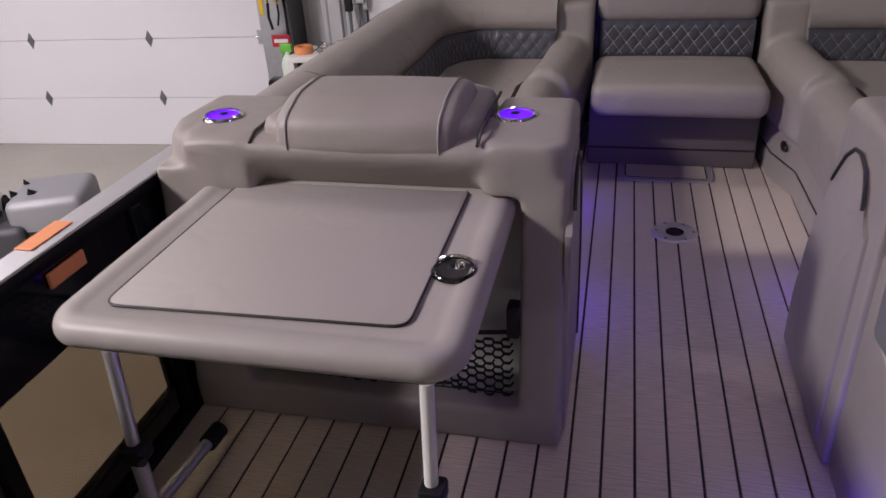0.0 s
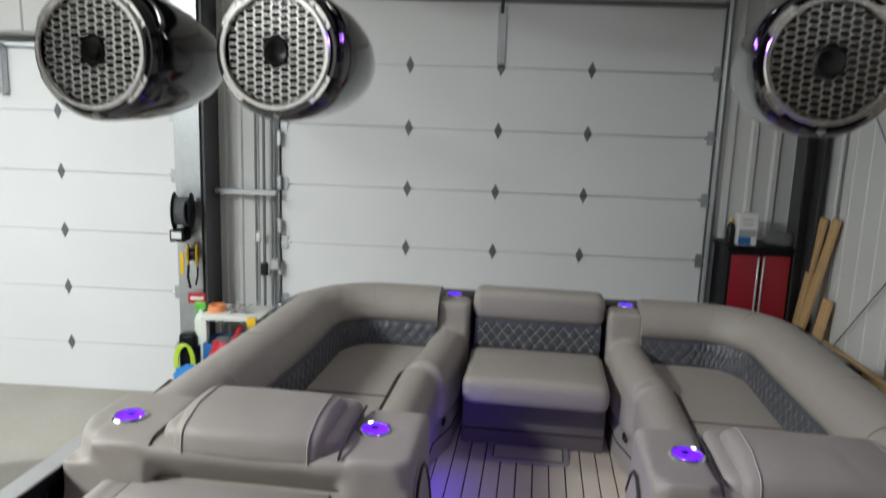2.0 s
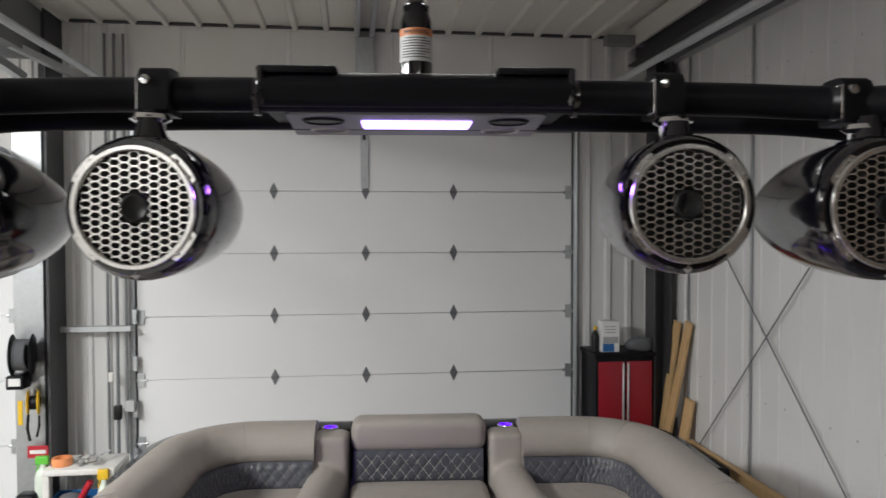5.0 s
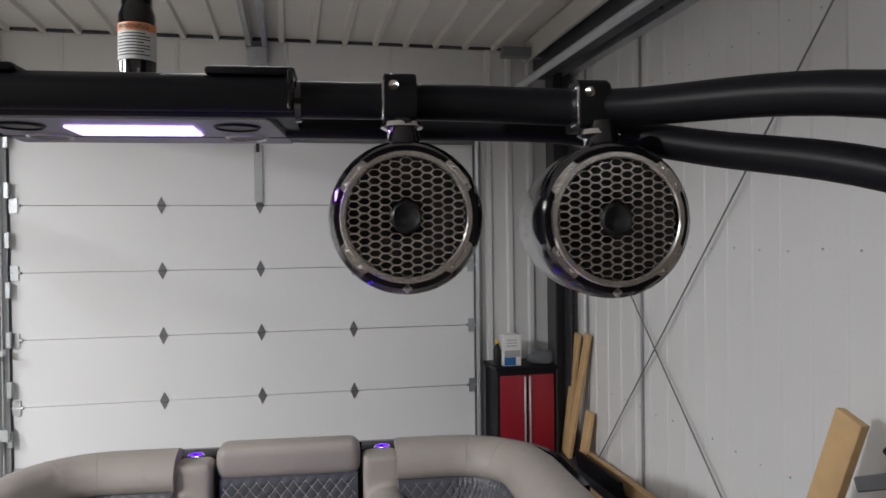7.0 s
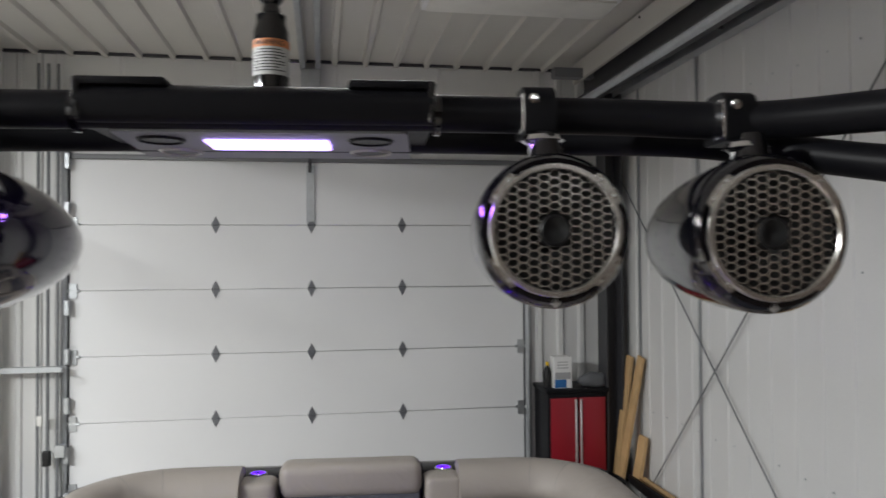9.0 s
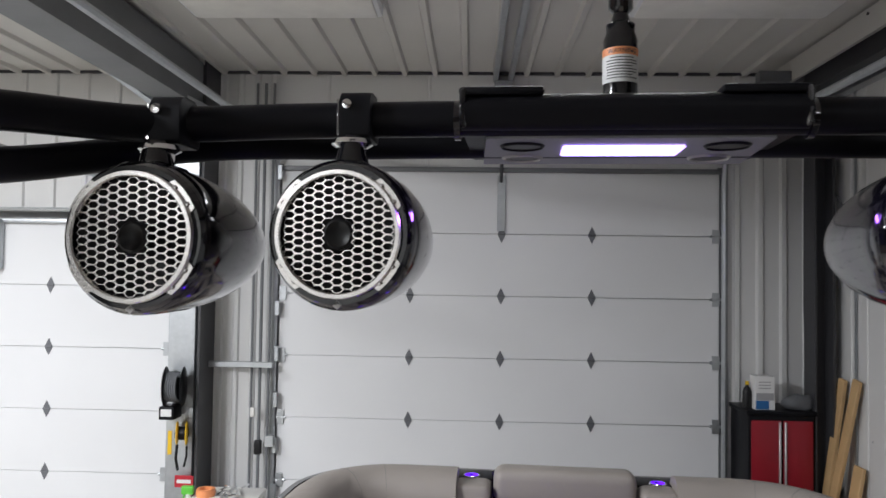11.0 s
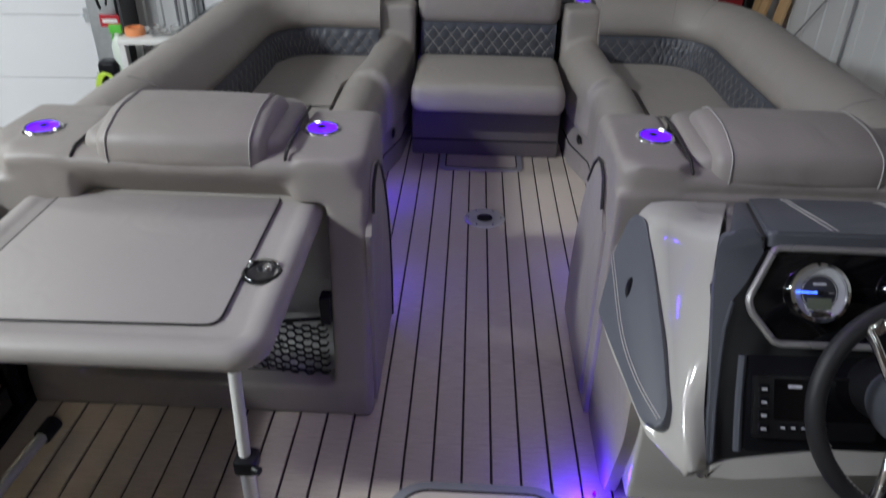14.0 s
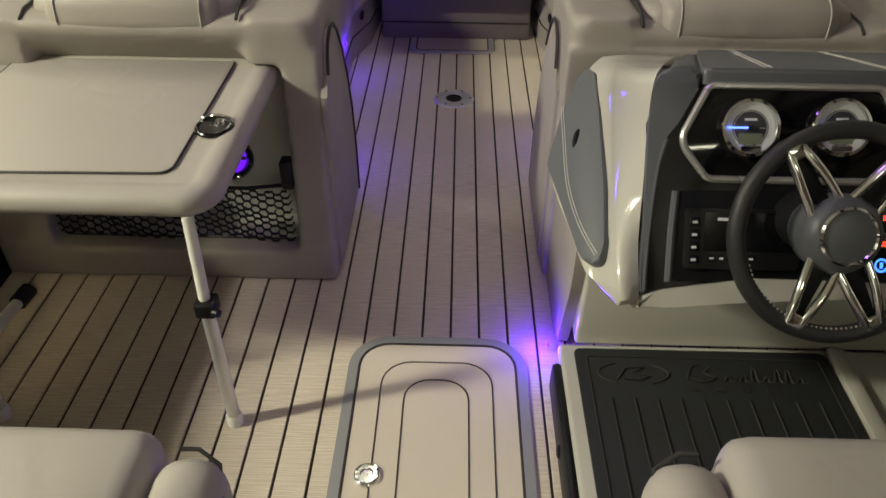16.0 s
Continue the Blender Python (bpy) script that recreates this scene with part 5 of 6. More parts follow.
can = thing("gas_strut_canister", "black cylinder with an orange and white warning label", "cylinder", (-0.055, 2.42, 2.085))
part("body", lathe([(0.0, 0.0), (0.031, 0.0), (0.031, 0.125), (0.026, 0.14), (0.026, 0.155), (0.018, 0.16), (0.014, 0.175), (0.022, 0.185), (0.022, 0.235), (0.0, 0.24)], 32), GLOSS_BLACK, can)
lab = part("label", lathe([(0.0316, 0.045), (0.0316, 0.108)], 40), CARD, can, "white warning label")
part("label_band", lathe([(0.0319, 0.094), (0.0319, 0.108)], 40), ORANGE, lab, "orange band")
for k in range(8):
    a0 = 215 if k else 230
    a1 = 325 if k % 3 else 312
    z = 0.088 - k * 0.0052
    bm = bmesh.new()
    vs = [[bm.verts.new((0.0319 * math.cos(radians(a)), 0.0319 * math.sin(radians(a)), z + h)) for a in range(a0, a1 + 1, 10)] for h in (0, 0.0018)]
    for i in range(len(vs[0]) - 1):
        bm.faces.new((vs[0][i], vs[0][i + 1], vs[1][i + 1], vs[1][i]))
    part("print_line", bm, DARK_STEEL, lab)


def lettering(text, size, m, material, parent):
    cu = bpy.data.curves.new("lettering", "FONT")
    cu.body, cu.size, cu.align_x, cu.align_y = text, size, "CENTER", "CENTER"
    cu.extrude = 0.0004
    tmp = bpy.data.objects.new("lettering", cu)
    me = bpy.data.meshes.new_from_object(tmp)
    bpy.data.objects.remove(tmp)
    ob = new("lettering", me)
    me.materials.clear()
    me.materials.append(material)
    ob.parent, ob.matrix_basis = parent, m
    return ob


word = lettering("WARNING", 0.0115, pose(0, 0, 0), DARK_STEEL, lab)
for v in word.data.vertices:
    a = v.co.x / 0.0322
    r = 0.0322 + v.co.z
    v.co = Vector((r * math.sin(a), -r * math.cos(a), 0.1005 + v.co.y))


def grille_mesh(radius, hub):
    """A honeycomb plate: flat-topped hexagonal holes with raised webs."""
    bm = bmesh.new()
    a, b = 0.0105, 0.0060
    rows, cols = int(radius / b) + 2, int(radius / (3 * a)) + 2
    for row in range(-rows, rows + 1):
        for c in range(-cols, cols + 1):
            x, y = 3 * a * c + (1.5 * a if row % 2 else 0), b * row
            if hub + 0.004 < math.hypot(x, y) < radius - 0.004:
                o = [(-1, 0), (-0.5, 1), (0.5, 1), (1, 0), (0.5, -1), (-0.5, -1)]
                outer = [bm.verts.new((x + u * a, y + v * b, 0)) for u, v in o]
                inner = [bm.verts.new((x + u * a * 0.83, y + v * b * 0.78, 0.0)) for u, v in o]
                deep = [bm.verts.new((x + u * a * 0.83, y + v * b * 0.78, -0.0035)) for u, v in o]
                for i in range(6):
                    j = (i + 1) % 6
                    bm.faces.new((outer[i], outer[j], inner[j], inner[i]))
                    bm.faces.new((inner[i], inner[j], deep[j], deep[i]))
    return bm


def tower_speaker(at, turn):
    ob = thing("tower_speaker", "gloss black bullet tower speaker with a steel honeycomb grille", "speaker", at, (90, 0, turn), group="tower speakers")
    # the axis points out of the grille
    part("can", lathe([(0.104, -0.006), (0.114, 0.0), (0.118, -0.012), (0.1185, -0.05), (0.117, -0.11), (0.111, -0.18), (0.100, -0.25), (0.082, -0.32), (0.058, -0.385), (0.033, -0.436), (0.012, -0.462), (0.0, -0.467)], 48), GLOSS_BLACK, ob)
    part("front_ring", lathe([(0.094, -0.004), (0.097, 0.008), (0.108, 0.008), (0.1165, -0.004), (0.1185, -0.02)], 48), GLOSS_BLACK, ob)
    g = part("grille", grille_mesh(0.095, 0.022), STEEL, ob, "stainless honeycomb grille", smooth=0, at=pose(0, 0, 0.009))
    part("grille_rim", lathe([(0.090, 0.008), (0.092, 0.011), (0.098, 0.011), (0.1, 0.006)], 48), STEEL, g)
    for a in (38, 142, 218, 322):
        for o in (-9, 9):
            ca = radians(a + o)
            part("screw", lathe([(0.0, 0.004), (0.0032, 0.003), (0.0042, 0.0)], 10, pose(0.1 * math.cos(ca), 0.1 * math.sin(ca), 0.003)), CHROME, g)
        part("tab", prism([((0.090 if k < 5 else 0.108) * math.cos(radians(b)), (0.090 if k < 5 else 0.108) * math.sin(radians(b))) for k, b in enumerate([a - 20, a - 10, a, a + 10, a + 20, a + 14, a + 5, a - 5, a - 14])], -0.003, 0.0028), STEEL, g)
    part("cone", lathe([(0.094, -0.004), (0.05, -0.03), (0.0, -0.034)], 40), BLACK_PLASTIC, ob)
    part("dust_cap", lathe([(0.024, -0.01), (0.024, 0.008), (0.020, 0.011), (0.012, 0.006), (0.0, 0.005)], 32), BLACK_PLASTIC, ob)
    part("badge", box(-0.006, 0.006, -0.006, 0.006, 0.0, 0.004, 0.001, 1, m=pose(0, -0.1075, 0.004, 0, 0, 45)), SILVER, ob, "small diamond badge")
    part("neck", tube([(0, 0.10, -0.055), (0, 0.155, -0.055)], [0.034, 0.017], 20), GLOSS_BLACK, ob)
    part("saddle", box(-0.036, 0.036, 0.096, 0.118, -0.105, -0.012, 0.01, 2), GLOSS_BLACK, ob)
    return ob


for x, y, z, turn in ((-0.806, 2.118, 1.832, -1), (-0.507, 2.178, 1.842, -3.5), (0.393, 2.180, 1.848, -3), (0.698, 2.118, 1.84, -3)):
    tower_speaker((x, y, z), turn)
    cz = 2.043 if abs(x - CX) < 0.6 else 2.024
    cy = 2.298 if abs(x - CX) < 0.6 else 2.235
    cl = thing("speaker_clamp", "chrome and gloss black swivel clamp on the tower tube", "clamp", (x, cy, cz), group="speaker clamps")
    part("block", prism(soft_poly([(-0.040, -0.036), (0.040, -0.036), (0.040, 0.025), (0.026, 0.044), (-0.026, 0.044), (-0.040, 0.025)], 0.008), -0.026, 0.026, m=pose(0, 0, 0, 90, 0, 90), r=0.004), SATIN_BLACK, cl)
    part("bolt", lathe([(0.0, 0.006), (0.008, 0.005), (0.009, 0.0)], 12, pose(-0.012, -0.041, 0.02, 90, 0, 0)), CHROME, cl)
    part("side_shim", box(-0.030, -0.026, -0.038, 0.0, -0.03, 0.03, 0.001, 1), CHROME, cl)
    part("swivel", lathe([(0.02, -0.038), (0.03, -0.042), (0.034, -0.05), (0.024, -0.056), (0.022, -0.075), (0.03, -0.08)], 24, pose(0, -0.05, 0)), CHROME, cl)
    part("tab", box(-0.012, 0.012, -0.062, -0.03, -0.042, -0.034, 0.003, 1), GLOSS_BLACK, cl)


# ---- things in the garage ----
spot["m"] = GARAGE
post = thing("door_post", "light grey galvanised steel door post", "post", kind="structure")
part("post", box(-2.73, -2.50, Y1 - 0.30, Y1 - 0.24, FLOOR_Z, 2.75, 0.004, 1), GALV, post)
part("yellow_tag", box(-2.71, -2.675, Y1 - 0.306, Y1 - 0.301, 0.22, 0.42), YELLOW, post, "yellow caution strip")

reel = thing("hose_reel", "black wall-mounted hose reel on the door post", "hose reel", (-2.60, 7.12, 0.82))
for x in (-0.075, 0.075):
    part("flange", lathe([(0.0, 0.0), (0.15, 0.0), (0.165, 0.008), (0.15, 0.016), (0.05, 0.02), (0.0, 0.02)], 28, pose(x - 0.01, 0, 0, 0, 90, 12)), SATIN_BLACK, reel)
part("hose", tube([(-0.055 + 0.018 * a / 360, 0.115 * math.cos(radians(a)), 0.115 * math.sin(radians(a))) for a in range(0, 2300, 18)], 0.011, 6), GREY_CLOTH, reel)
part("bracket", box(-0.11, 0.02, -0.05, 0.12, -0.27, -0.16, 0.01, 2), SATIN_BLACK, reel)
part("plate", box(-0.09, 0.0, -0.056, -0.05, -0.24, -0.18, 0.004, 1), CARD, reel)
reel = thing("cord_reel", "yellow extension cord reel on the door post", "cord reel", (-2.54, 7.15, 0.43))
for y in (-0.05, 0.03):
    part("disc", lathe([(0.0, 0.0), (0.085, 0.0), (0.10, 0.008), (0.085, 0.018), (0.0, 0.02)], 24, pose(y, 0, 0, 0, 90, 18)), YELLOW, reel)
part("drum", tube([(-0.04, 0, 0), (0.04, 0, 0)], 0.055, 16), SATIN_BLACK, reel)
part("plug_cord", tube([(-0.03, -0.02, -0.09), (-0.035, -0.03, -0.2), (-0.02, -0.02, -0.30)], 0.012, 8), BLACK_PLASTIC, reel)
part("plug_cord", tube([(0.05, -0.02, -0.10), (0.055, -0.03, -0.18), (0.03, -0.02, -0.27)], 0.009, 8), BLACK_PLASTIC, reel)
sign = thing("wall_sign", "small red and white sign on the door post", "sign", (-2.53, 7.20, 0.02))
part("plate", box(-0.08, 0.08, -0.006, 0.0, -0.05, 0.05, 0.002, 1), RED_PLASTIC, sign)
part("white_band", box(-0.06, 0.06, -0.008, -0.006, -0.015, 0.015), CARD, sign)
strut = thing("conduit_strut", "galvanised strut with vertical electrical conduits", "conduit")
part("strut", box(-2.45, -1.86, 7.40, 7.44, 0.95, 1.0, 0.004, 1), GALV, strut)
for x, r in ((-2.06, 0.012), (-1.985, 0.014), (-1.91, 0.012)):
    part("conduit", tube([(x, 7.46, -0.1), (x, 7.46, 3.45)], r, 8), GREY_STEEL, strut)
part("switch_box", box(-2.015, -1.955, 7.42, 7.47, 0.20, 0.32, 0.006, 2), BLACK_PLASTIC, strut, "black switch box")
part("outlet", box(-2.06, -2.02, 7.44, 7.47, 0.52, 0.60, 0.005, 2), WHITE_PLASTIC, strut)
part("junction_box", box(-1.93, -1.85, 7.44, 7.50, 0.26, 0.36, 0.005, 1), GALV, strut)
for k in range(9):
    part("saddle_clip", box(-1.872, -1.835, 7.48, 7.51, -0.6 + 0.4 * k, -0.47 + 0.4 * k, 0.004, 1), GALV, strut)

cart = thing("utility_cart", "white plastic utility cart with cleaning supplies", "cart", (-2.13, 7.12, FLOOR_Z))
for z in (0.98, 0.54, 0.12):
    part("tray", box(-0.27, 0.27, -0.2, 0.2, z - 0.03, z + 0.02, 0.012, 2), WHITE_PLASTIC, cart)
for x in (-0.24, 0.24):
    for y in (-0.17, 0.17):
        part("upright", box(x - 0.025, x + 0.025, y - 0.025, y + 0.025, 0.1, 0.96, 0.006, 1), WHITE_PLASTIC, cart)
        part("caster", lathe([(0.0, -0.02), (0.045, -0.02), (0.05, 0.0), (0.045, 0.02), (0.0, 0.02)], 16, pose(x, y, 0.05, 0, 90, 0)), BLACK_PLASTIC, cart)
TOP = FLOOR_Z + 1.0


def bottle(name, at, h, r, body, cap, label, trigger=False):
    b = thing(name, label, "bottle", at)
    part("bottle", lathe([(0.0, 0.0), (r, 0.0), (r, h * 0.6), (r * 0.7, h * 0.75), (r * 0.35, h * 0.82), (r * 0.35, h * 0.9), (0.0, h * 0.9)], 18), body, b)
    if trigger:
        part("trigger_head", box(-r * 0.9, r * 0.7, -0.02, 0.02, h * 0.88, h * 1.08, 0.008, 2), cap, b)
        part("trigger", tube([(-r * 0.5, 0, h * 0.9), (-r * 0.8, 0, h * 0.72)], 0.007, 6), cap, b)
    else:
        part("cap", lathe([(r * 0.42, h * 0.86), (r * 0.42, h), (0, h)], 14), cap, b)
    return b


bottle("spray_bottle", (-2.42, 7.02, TOP - 0.28), 0.34, 0.062, CLEAR_WHITE, GREEN, "translucent spray bottle with a green trigger head", True)
sh = thing("bottle_shelf", "small grey bracket shelf at the cart side", "shelf", (-2.42, 7.02, TOP - 0.28))
part("plate", box(-0.08, 0.16, -0.07, 0.07, -0.012, 0.0, 0.003, 1), GALV, sh)
bottle("spray_bottle", (-1.93, 6.90, TOP - 0.43), 0.40, 0.05, CLEAR_WHITE, YELLOW, "clear spray bottle with a yellow trigger head", True)
o = thing("tape_roll", "orange roll of tape on the cart", "tape", (-2.29, 7.05, TOP))
part("roll", lathe([(0.05, 0.0), (0.075, 0.002), (0.08, 0.03), (0.075, 0.06), (0.05, 0.062), (0.05, 0.0)], 24), ORANGE, o)
tools = thing("tool_pile", "pile of bright steel fittings on the cart", "tools", (-2.07, 7.06, TOP), kind="stuff")
bm = bmesh.new()
for k in range(16):
    box(-0.045, 0.045, -0.010, 0.010, -0.006, 0.006, 0.003, 1, bm=bm, m=pose(rnd.uniform(-0.09, 0.09), rnd.uniform(-0.08, 0.08), 0.008 + 0.004 * k, rnd.uniform(-12, 12), rnd.uniform(-18, 18), rnd.uniform(0, 180)))
part("fittings", bm, CHROME, tools)


def tub(name, at, r0, r1, h, material, label, tilt=(0, 0, 0)):
    b = thing(name, label, "bucket", at, tilt)
    part("bucket", lathe([(0.0, 0.0), (r0, 0.0), (r1, h), (r1 + 0.012, h), (r1 + 0.012, h - 0.02), (r1 - 0.004, h - 0.01), (r0 - 0.006, 0.008), (0.0, 0.008)], 28), material, b)
    part("rim", tube([((r1 + 0.008) * math.cos(radians(a)), (r1 + 0.008) * math.sin(radians(a)), h) for a in range(0, 360, 15)], 0.009, 6, closed=True), material, b)
    return b


blue = thing("storage_bin", "blue plastic bin of rags on the cart's middle shelf", "bin", (-2.17, 7.02, FLOOR_Z + 0.56))
part("bin", box(-0.19, 0.19, -0.15, 0.15, 0.0, 0.02, 0.004, 1), BLUE_PLASTIC, blue)
for x0, x1, y0, y1 in ((-0.19, 0.19, -0.15, -0.14), (-0.19, 0.19, 0.14, 0.15), (-0.19, -0.18, -0.14, 0.14), (0.18, 0.19, -0.14, 0.14)):
    part("side", box(x0, x1, y0, y1, 0.02, 0.20, 0.003, 1), BLUE_PLASTIC, blue)
part("red_handle", tube([(0.02, -0.05, 0.15), (0.12, -0.06, 0.33)], 0.025, 10), RED_PLASTIC, blue)
part("rag", lathe([(0.0, 0.19), (0.07, 0.17), (0.12, 0.12), (0.13, 0.08)], 14, pose(-0.05, 0, 0.04)), GREY_CLOTH, blue)

bin_ = thing("waste_bin", "black plastic bin heaped with rags and a red bucket", "bin", (-2.52, 6.80, FLOOR_Z))
part("bin", lathe([(0.0, 0.0), (0.17, 0.0), (0.23, 0.34), (0.245, 0.34), (0.245, 0.36), (0.225, 0.36), (0.165, 0.01), (0.0, 0.01)], 4, pose(0, 0, 0, 0, 0, 45) @ Matrix.Diagonal((1.2, 1.2, 1, 1))), BLACK_PLASTIC, bin_, smooth=0)
part("contents", lathe([(0.0, 0.37), (0.12, 0.35), (0.2, 0.33), (0.2, 0.30)], 18), GREY_CLOTH, bin_)
tub("bucket", (-2.22, 6.76, FLOOR_Z + 0.50), 0.11, 0.15, 0.26, RED_PLASTIC, "red plastic bucket tipped on its side", (-38, 22, 0))
st = thing("crate", "dark plastic crate under the bucket", "crate", (-2.25, 6.78, FLOOR_Z))
part("crate", box(-0.2, 0.2, -0.16, 0.16, 0.0, 0.50, 0.01, 2), BLACK_PLASTIC, st)
part("slot", box(-0.15, 0.15, -0.163, -0.159, 0.25, 0.34), DARK_STEEL, st)
rag = thing("blue_rag", "crumpled blue microfibre cloth on the bin", "cloth", (-2.40, 6.70, FLOOR_Z + 0.45))
bm = bmesh.new()
bmesh.ops.create_icosphere(bm, subdivisions=3, radius=0.13)
for v in bm.verts:
    v.co *= 1 + 0.35 * noise.noise(v.co * 14) + 0.12 * noise.noise(v.co * 40)
    v.co.z = max(0.0, v.co.z * 0.75 + 0.08)
part("cloth", bm, BLUE_CLOTH, rag)
hose = thing("garden_hose", "lime green hose coiled on a grey reel", "hose", (-2.52, 6.96, FLOOR_Z))
part("reel_body", box(-0.07, 0.08, -0.06, 0.08, 0.46, 0.82, 0.03, 3), SATIN_BLACK, hose)
part("stand", box(-0.03, 0.03, -0.02, 0.06, 0.0, 0.43, 0.005, 1), GREY_STEEL, hose)
for k in range(3):
    part("coil", tube([(-0.02 + 0.02 * k + 0.075 * math.cos(radians(a)), -0.08 - 0.015 * k, 0.58 + 0.16 * math.sin(radians(a))) for a in range(0, 360, 15)], 0.0095, 8, closed=True), LIME, hose)

cab = thing("tool_cabinet", "red and black two-door steel tool cabinet against the wall", "cabinet", (2.355, 7.32, FLOOR_Z))
part("body", box(-0.265, 0.265, -0.2, 0.2, 0.0, 1.74, 0.008, 2), SATIN_BLACK, cab)
part("top", box(-0.28, 0.28, -0.215, 0.205, 1.74, 1.775, 0.006, 2), SATIN_BLACK, cab)
for x0, x1, hx in ((-0.243, -0.008, -0.022), (0.008, 0.243, 0.022)):
    d = part("door", box(x0, x1, -0.216, -0.2, 0.95, 1.70, 0.005, 2), RED_PAINT, cab, "red cabinet door")
    part("handle", box(hx - 0.008, hx + 0.008, -0.232, -0.216, 0.97, 1.69, 0.003, 1), ALU, d, "aluminium pull strip")
    part("drawer", box(x0, x1, -0.216, -0.2, 0.55, 0.93, 0.005, 2), RED_PAINT, cab)
    part("drawer", box(x0, x1, -0.216, -0.2, 0.12, 0.53, 0.005, 2), RED_PAINT, cab)
CT = FLOOR_Z + 1.775
b = thing("carton", "white and blue cardboard product carton on the cabinet", "box", (2.24, 7.22, CT))
part("carton", box(-0.08, 0.08, -0.06, 0.06, 0.0, 0.27, 0.003, 1), CARD, b)
part("blue_panel", box(-0.072, 0.03, -0.0625, -0.0602, 0.006, 0.075), BLUE_PLASTIC, b)
part("picture_panel", box(-0.07, 0.07, -0.062, -0.0601, 0.078, 0.135), BAR_GREY, b)
for k in range(3):
    part("print_bar", box(-0.05, 0.045, -0.0615, -0.0601, 0.17 + 0.025 * k, 0.178 + 0.025 * k), BAR_GREY, b)
bottle("oil_bottle", (2.125, 7.24, CT), 0.22, 0.035, BLACK_PLASTIC, YELLOW, "black oil bottle with a pale label on the cabinet")
bottle("oil_bottle", (2.15, 7.30, CT), 0.20, 0.032, BLACK_PLASTIC, BLACK_PLASTIC, "plain black bottle on the cabinet")
rag = thing("grey_jacket", "crumpled dark grey cloth on the cabinet top", "cloth", (2.54, 7.22, CT))
bm = bmesh.new()
bmesh.ops.create_icosphere(bm, subdivisions=3, radius=0.1)
for v in bm.verts:
    v.co = Vector((v.co.x * 1.35, v.co.y * 0.9, v.co.z * 0.7 + 0.05))
    v.co *= 1 + 0.3 * noise.noise(v.co * 11)
    v.co.z = max(0.0, v.co.z)
part("cloth", bm, GREY_CLOTH, rag)
tarp = thing("black_tarp", "black hanging tarp folds in the wall corner", "tarp")
bm = bmesh.new()
for x, y, r in ((2.76, 7.42, 0.06), (2.70, 7.40, 0.05), (2.78, 7.30, 0.05)):
    tube([(x, y, FLOOR_Z), (x + 0.01, y - 0.01, 0.5), (x, y, 1.6), (x - 0.01, y, 3.1)], [r, r * 0.8, r * 0.9, r * 0.6], 9, bm)
part("folds", bm, mat("black_tarp", (0.018, 0.018, 0.02), 0.55, grain=30, vary=0.2, bump=0.4), tarp)


def board(foot, head, w, t, label):
    d = Vector(head) - Vector(foot)
    m = Matrix.Translation(foot) @ Vector((0, 0, 1)).rotation_difference(d).to_matrix().to_4x4()
    b = thing("board", label, "lumber", group="leaning boards")
    b.matrix_basis = GARAGE @ m
    part("board", box(-t / 2, t / 2, -w / 2, w / 2, 0, d.length, 0.004, 1), PINE, b)
    return b


board((2.71, 7.16, -0.06), (2.80, 7.04, 1.0), 0.10, 0.03, "pale pine board leaning in the corner")
board((2.69, 7.02, -0.06), (2.80, 6.82, 1.02), 0.10, 0.03, "pale pine board leaning in the corner")
board((2.72, 6.78, -0.06), (2.79, 6.77, 0.38), 0.13, 0.03, "short pine offcut leaning on the wall")
board((2.48, 3.98, -0.06), (2.60, 3.63, 1.08), 0.15, 0.045, "wide pine board leaning on the side wall")
rack = thing("lumber_rack", "dark steel rack with long boards along the wall", "rack")
part("frame", box(2.42, 2.80, 3.4, 7.25, -0.30, -0.06, 0.008, 1), DARK_STEEL, rack)
for y in (3.6, 5.4, 7.1):
    part("leg", box(2.45, 2.52, y - 0.03, y + 0.03, FLOOR_Z, -0.3, 0.004, 1), DARK_STEEL, rack)
b = thing("long_board", "long pale board lying along the side wall", "lumber", (2.76, 5.3, -0.055))
part("board", box(-0.03, 0.03, -1.55, 1.5, 0.0, 0.11, 0.004, 1), PINE, b)
b = thing("long_board", "long pale board lying on the rack edge", "lumber", (2.46, 5.5, -0.055))
part("board", box(-0.06, 0.06, -1.6, 1.4, 0.0, 0.035, 0.004, 1), PINE, b)
b = thing("black_sheet", "black panel leaning on the boards", "panel", (2.66, 6.3, -0.055))
part("panel", box(-0.012, 0.012, -0.45, 0.4, 0.0, 0.16, 0.004, 1, m=pose(0, 0, 0, 0, -12, 0)), SATIN_BLACK, b)
b = thing("grey_stand", "grey steel arm with a black grip by the side wall", "stand", (2.55, 3.3, FLOOR_Z))
part("arm", box(-0.02, 0.02, -0.5, 0.25, 0, 0.06, 0.006, 1, m=pose(0, 0, 1.95, -22, 0, 0)), GREY_STEEL, b)
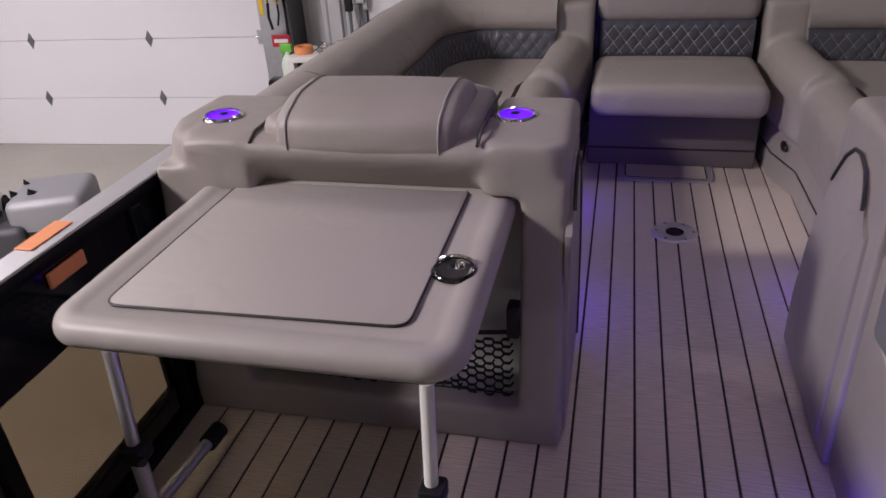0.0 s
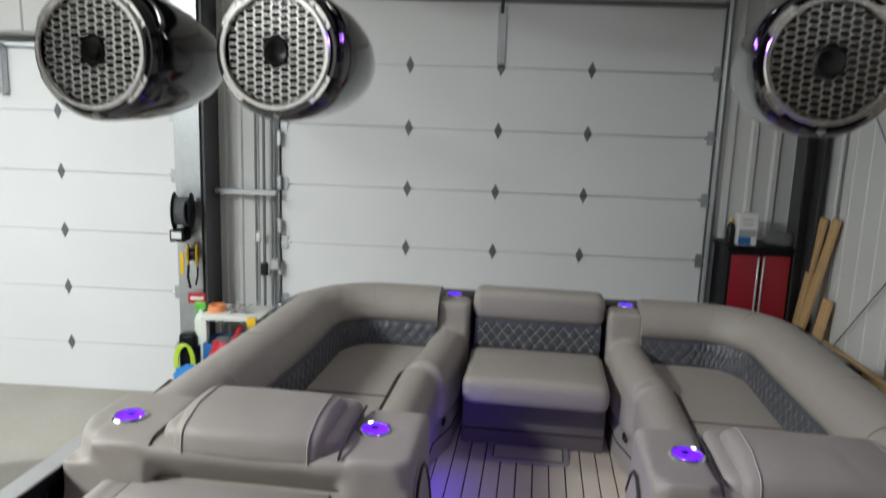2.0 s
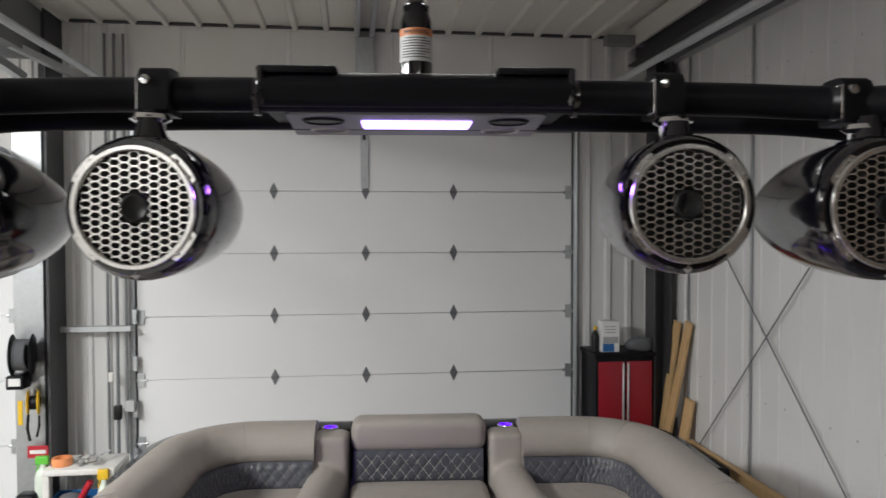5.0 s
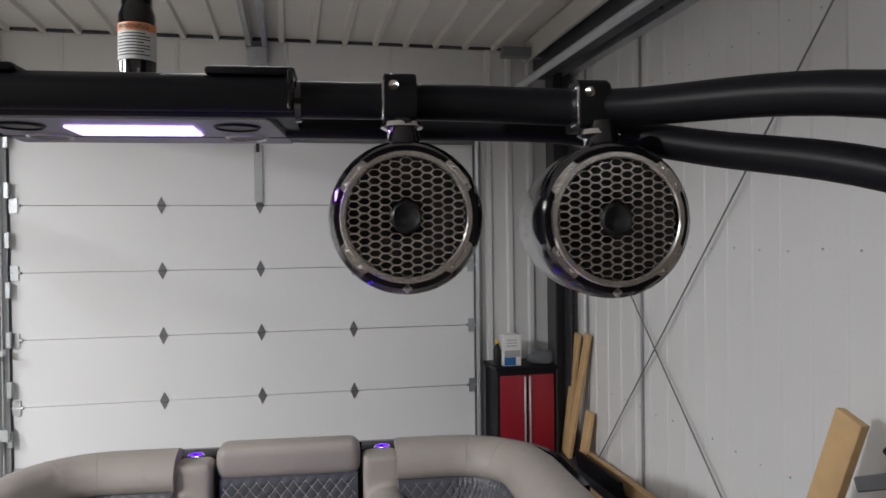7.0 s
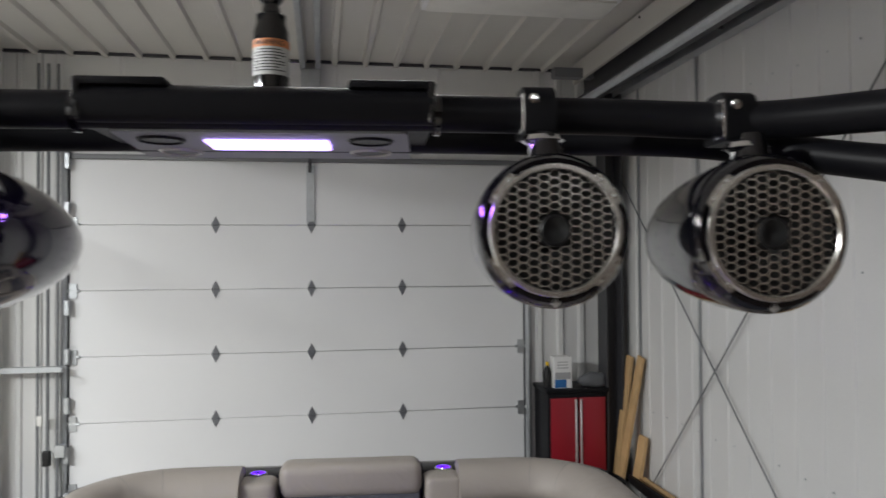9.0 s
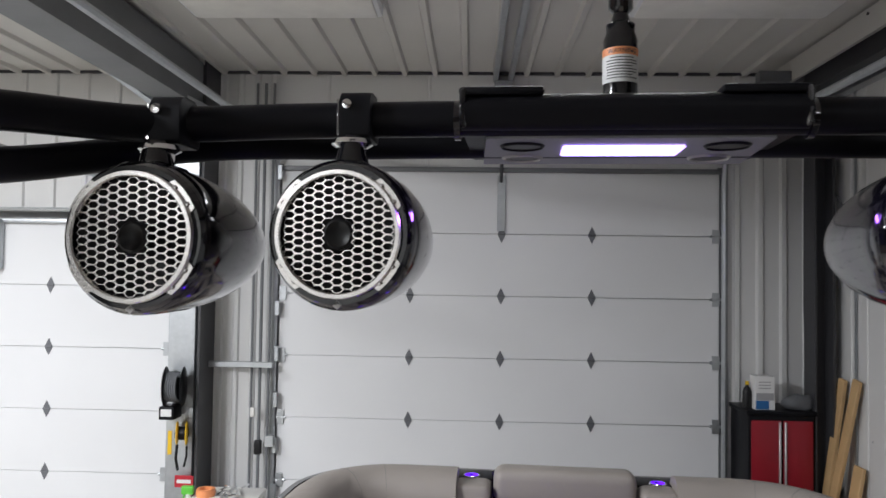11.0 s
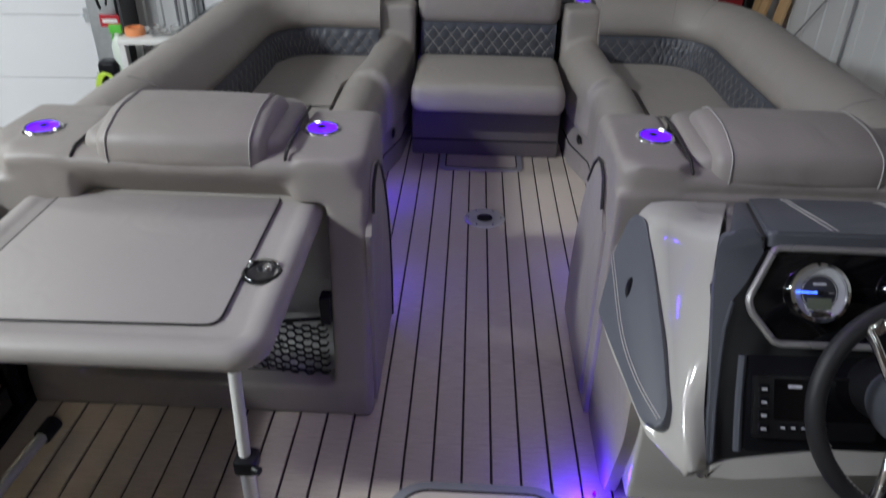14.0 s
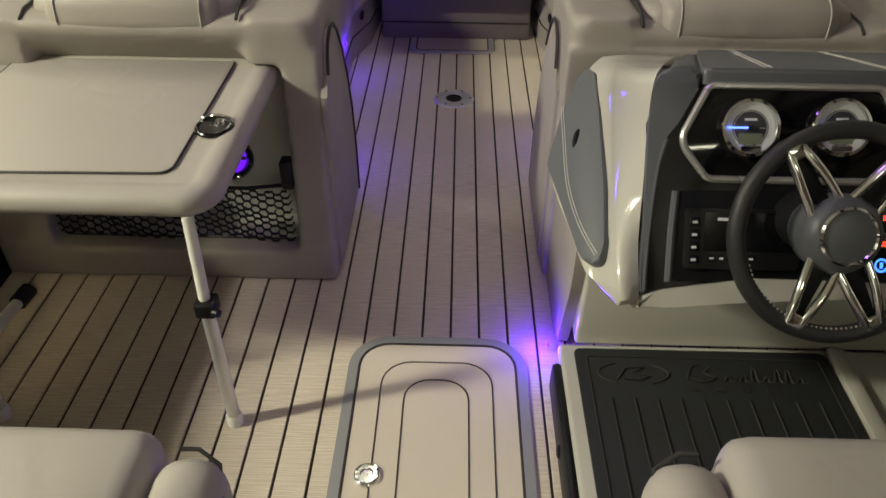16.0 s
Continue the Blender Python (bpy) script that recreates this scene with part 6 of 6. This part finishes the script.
part("grip", tube([(0.0, 0.1, 2.06), (0.0, -0.3, 1.90)], 0.02, 10), BLACK_PLASTIC, b)
part("stem", tube([(0.0, -0.2, 0.0), (0.0, -0.2, 1.87)], 0.03, 10), GREY_STEEL, b)
part("foot", box(-0.2, 0.2, -0.4, 0.1, 0.0, 0.04, 0.006, 1), GREY_STEEL, b)

eng = thing("small_engine", "dismounted grey and black engine on the garage floor", "engine", (-3.75, 5.15, FLOOR_Z), (0, 0, 20))
part("block", box(-0.42, 0.12, -0.3, 0.3, 0.0, 0.45, 0.05, 3), DARK_STEEL, eng)
part("cylinder", tube([(-0.25, -0.33, 0.48), (-0.25, 0.1, 0.52)], 0.17, 24), ALU, eng, "silver round flywheel cover")
part("cowl", box(0.02, 0.5, -0.24, 0.24, 0.16, 0.60, 0.06, 4), HATCH_ALU, eng, "silver cowl")
part("cowl_band", box(0.0, 0.51, -0.245, 0.245, 0.30, 0.40, 0.01, 1), BLACK_PLASTIC, eng)
bm = bmesh.new()
for k in range(9):
    a, c = rnd.uniform(-0.4, 0.1), rnd.uniform(-0.3, 0.25)
    tube([(a, c, 0.42), (a + rnd.uniform(-0.1, 0.1), c - 0.05, 0.62), (a + rnd.uniform(-0.2, 0.2), c + 0.05, 0.5)], 0.022, 8, bm)
part("hoses", bm, BLACK_PLASTIC, eng)
part("air_filter", lathe([(0.0, 0.0), (0.11, 0.0), (0.11, 0.08), (0.06, 0.1), (0, 0.1)], 20, pose(-0.33, 0.1, 0.62)), SATIN_BLACK, eng)


# ---- deck planks ----
spot["m"] = BOAT
PITCH, Y_A, Y_B = 0.0813, -1.25, 5.25
bm = box(-PITCH / 2 + 0.0035, PITCH / 2 - 0.0035, Y_A, Y_B, -0.006, 0.0, 0.0012, 1)
plank_mesh = finish("plank", bm, WOVEN, 0)
k0 = -17
for k in range(k0, 16):
    x = 0.009 + PITCH * (k + 0.5)
    if abs(x) < HALF + 0.06:
        o = new("plank", plank_mesh)
        o.parent = deck
        o.location = (x, 0, 0)
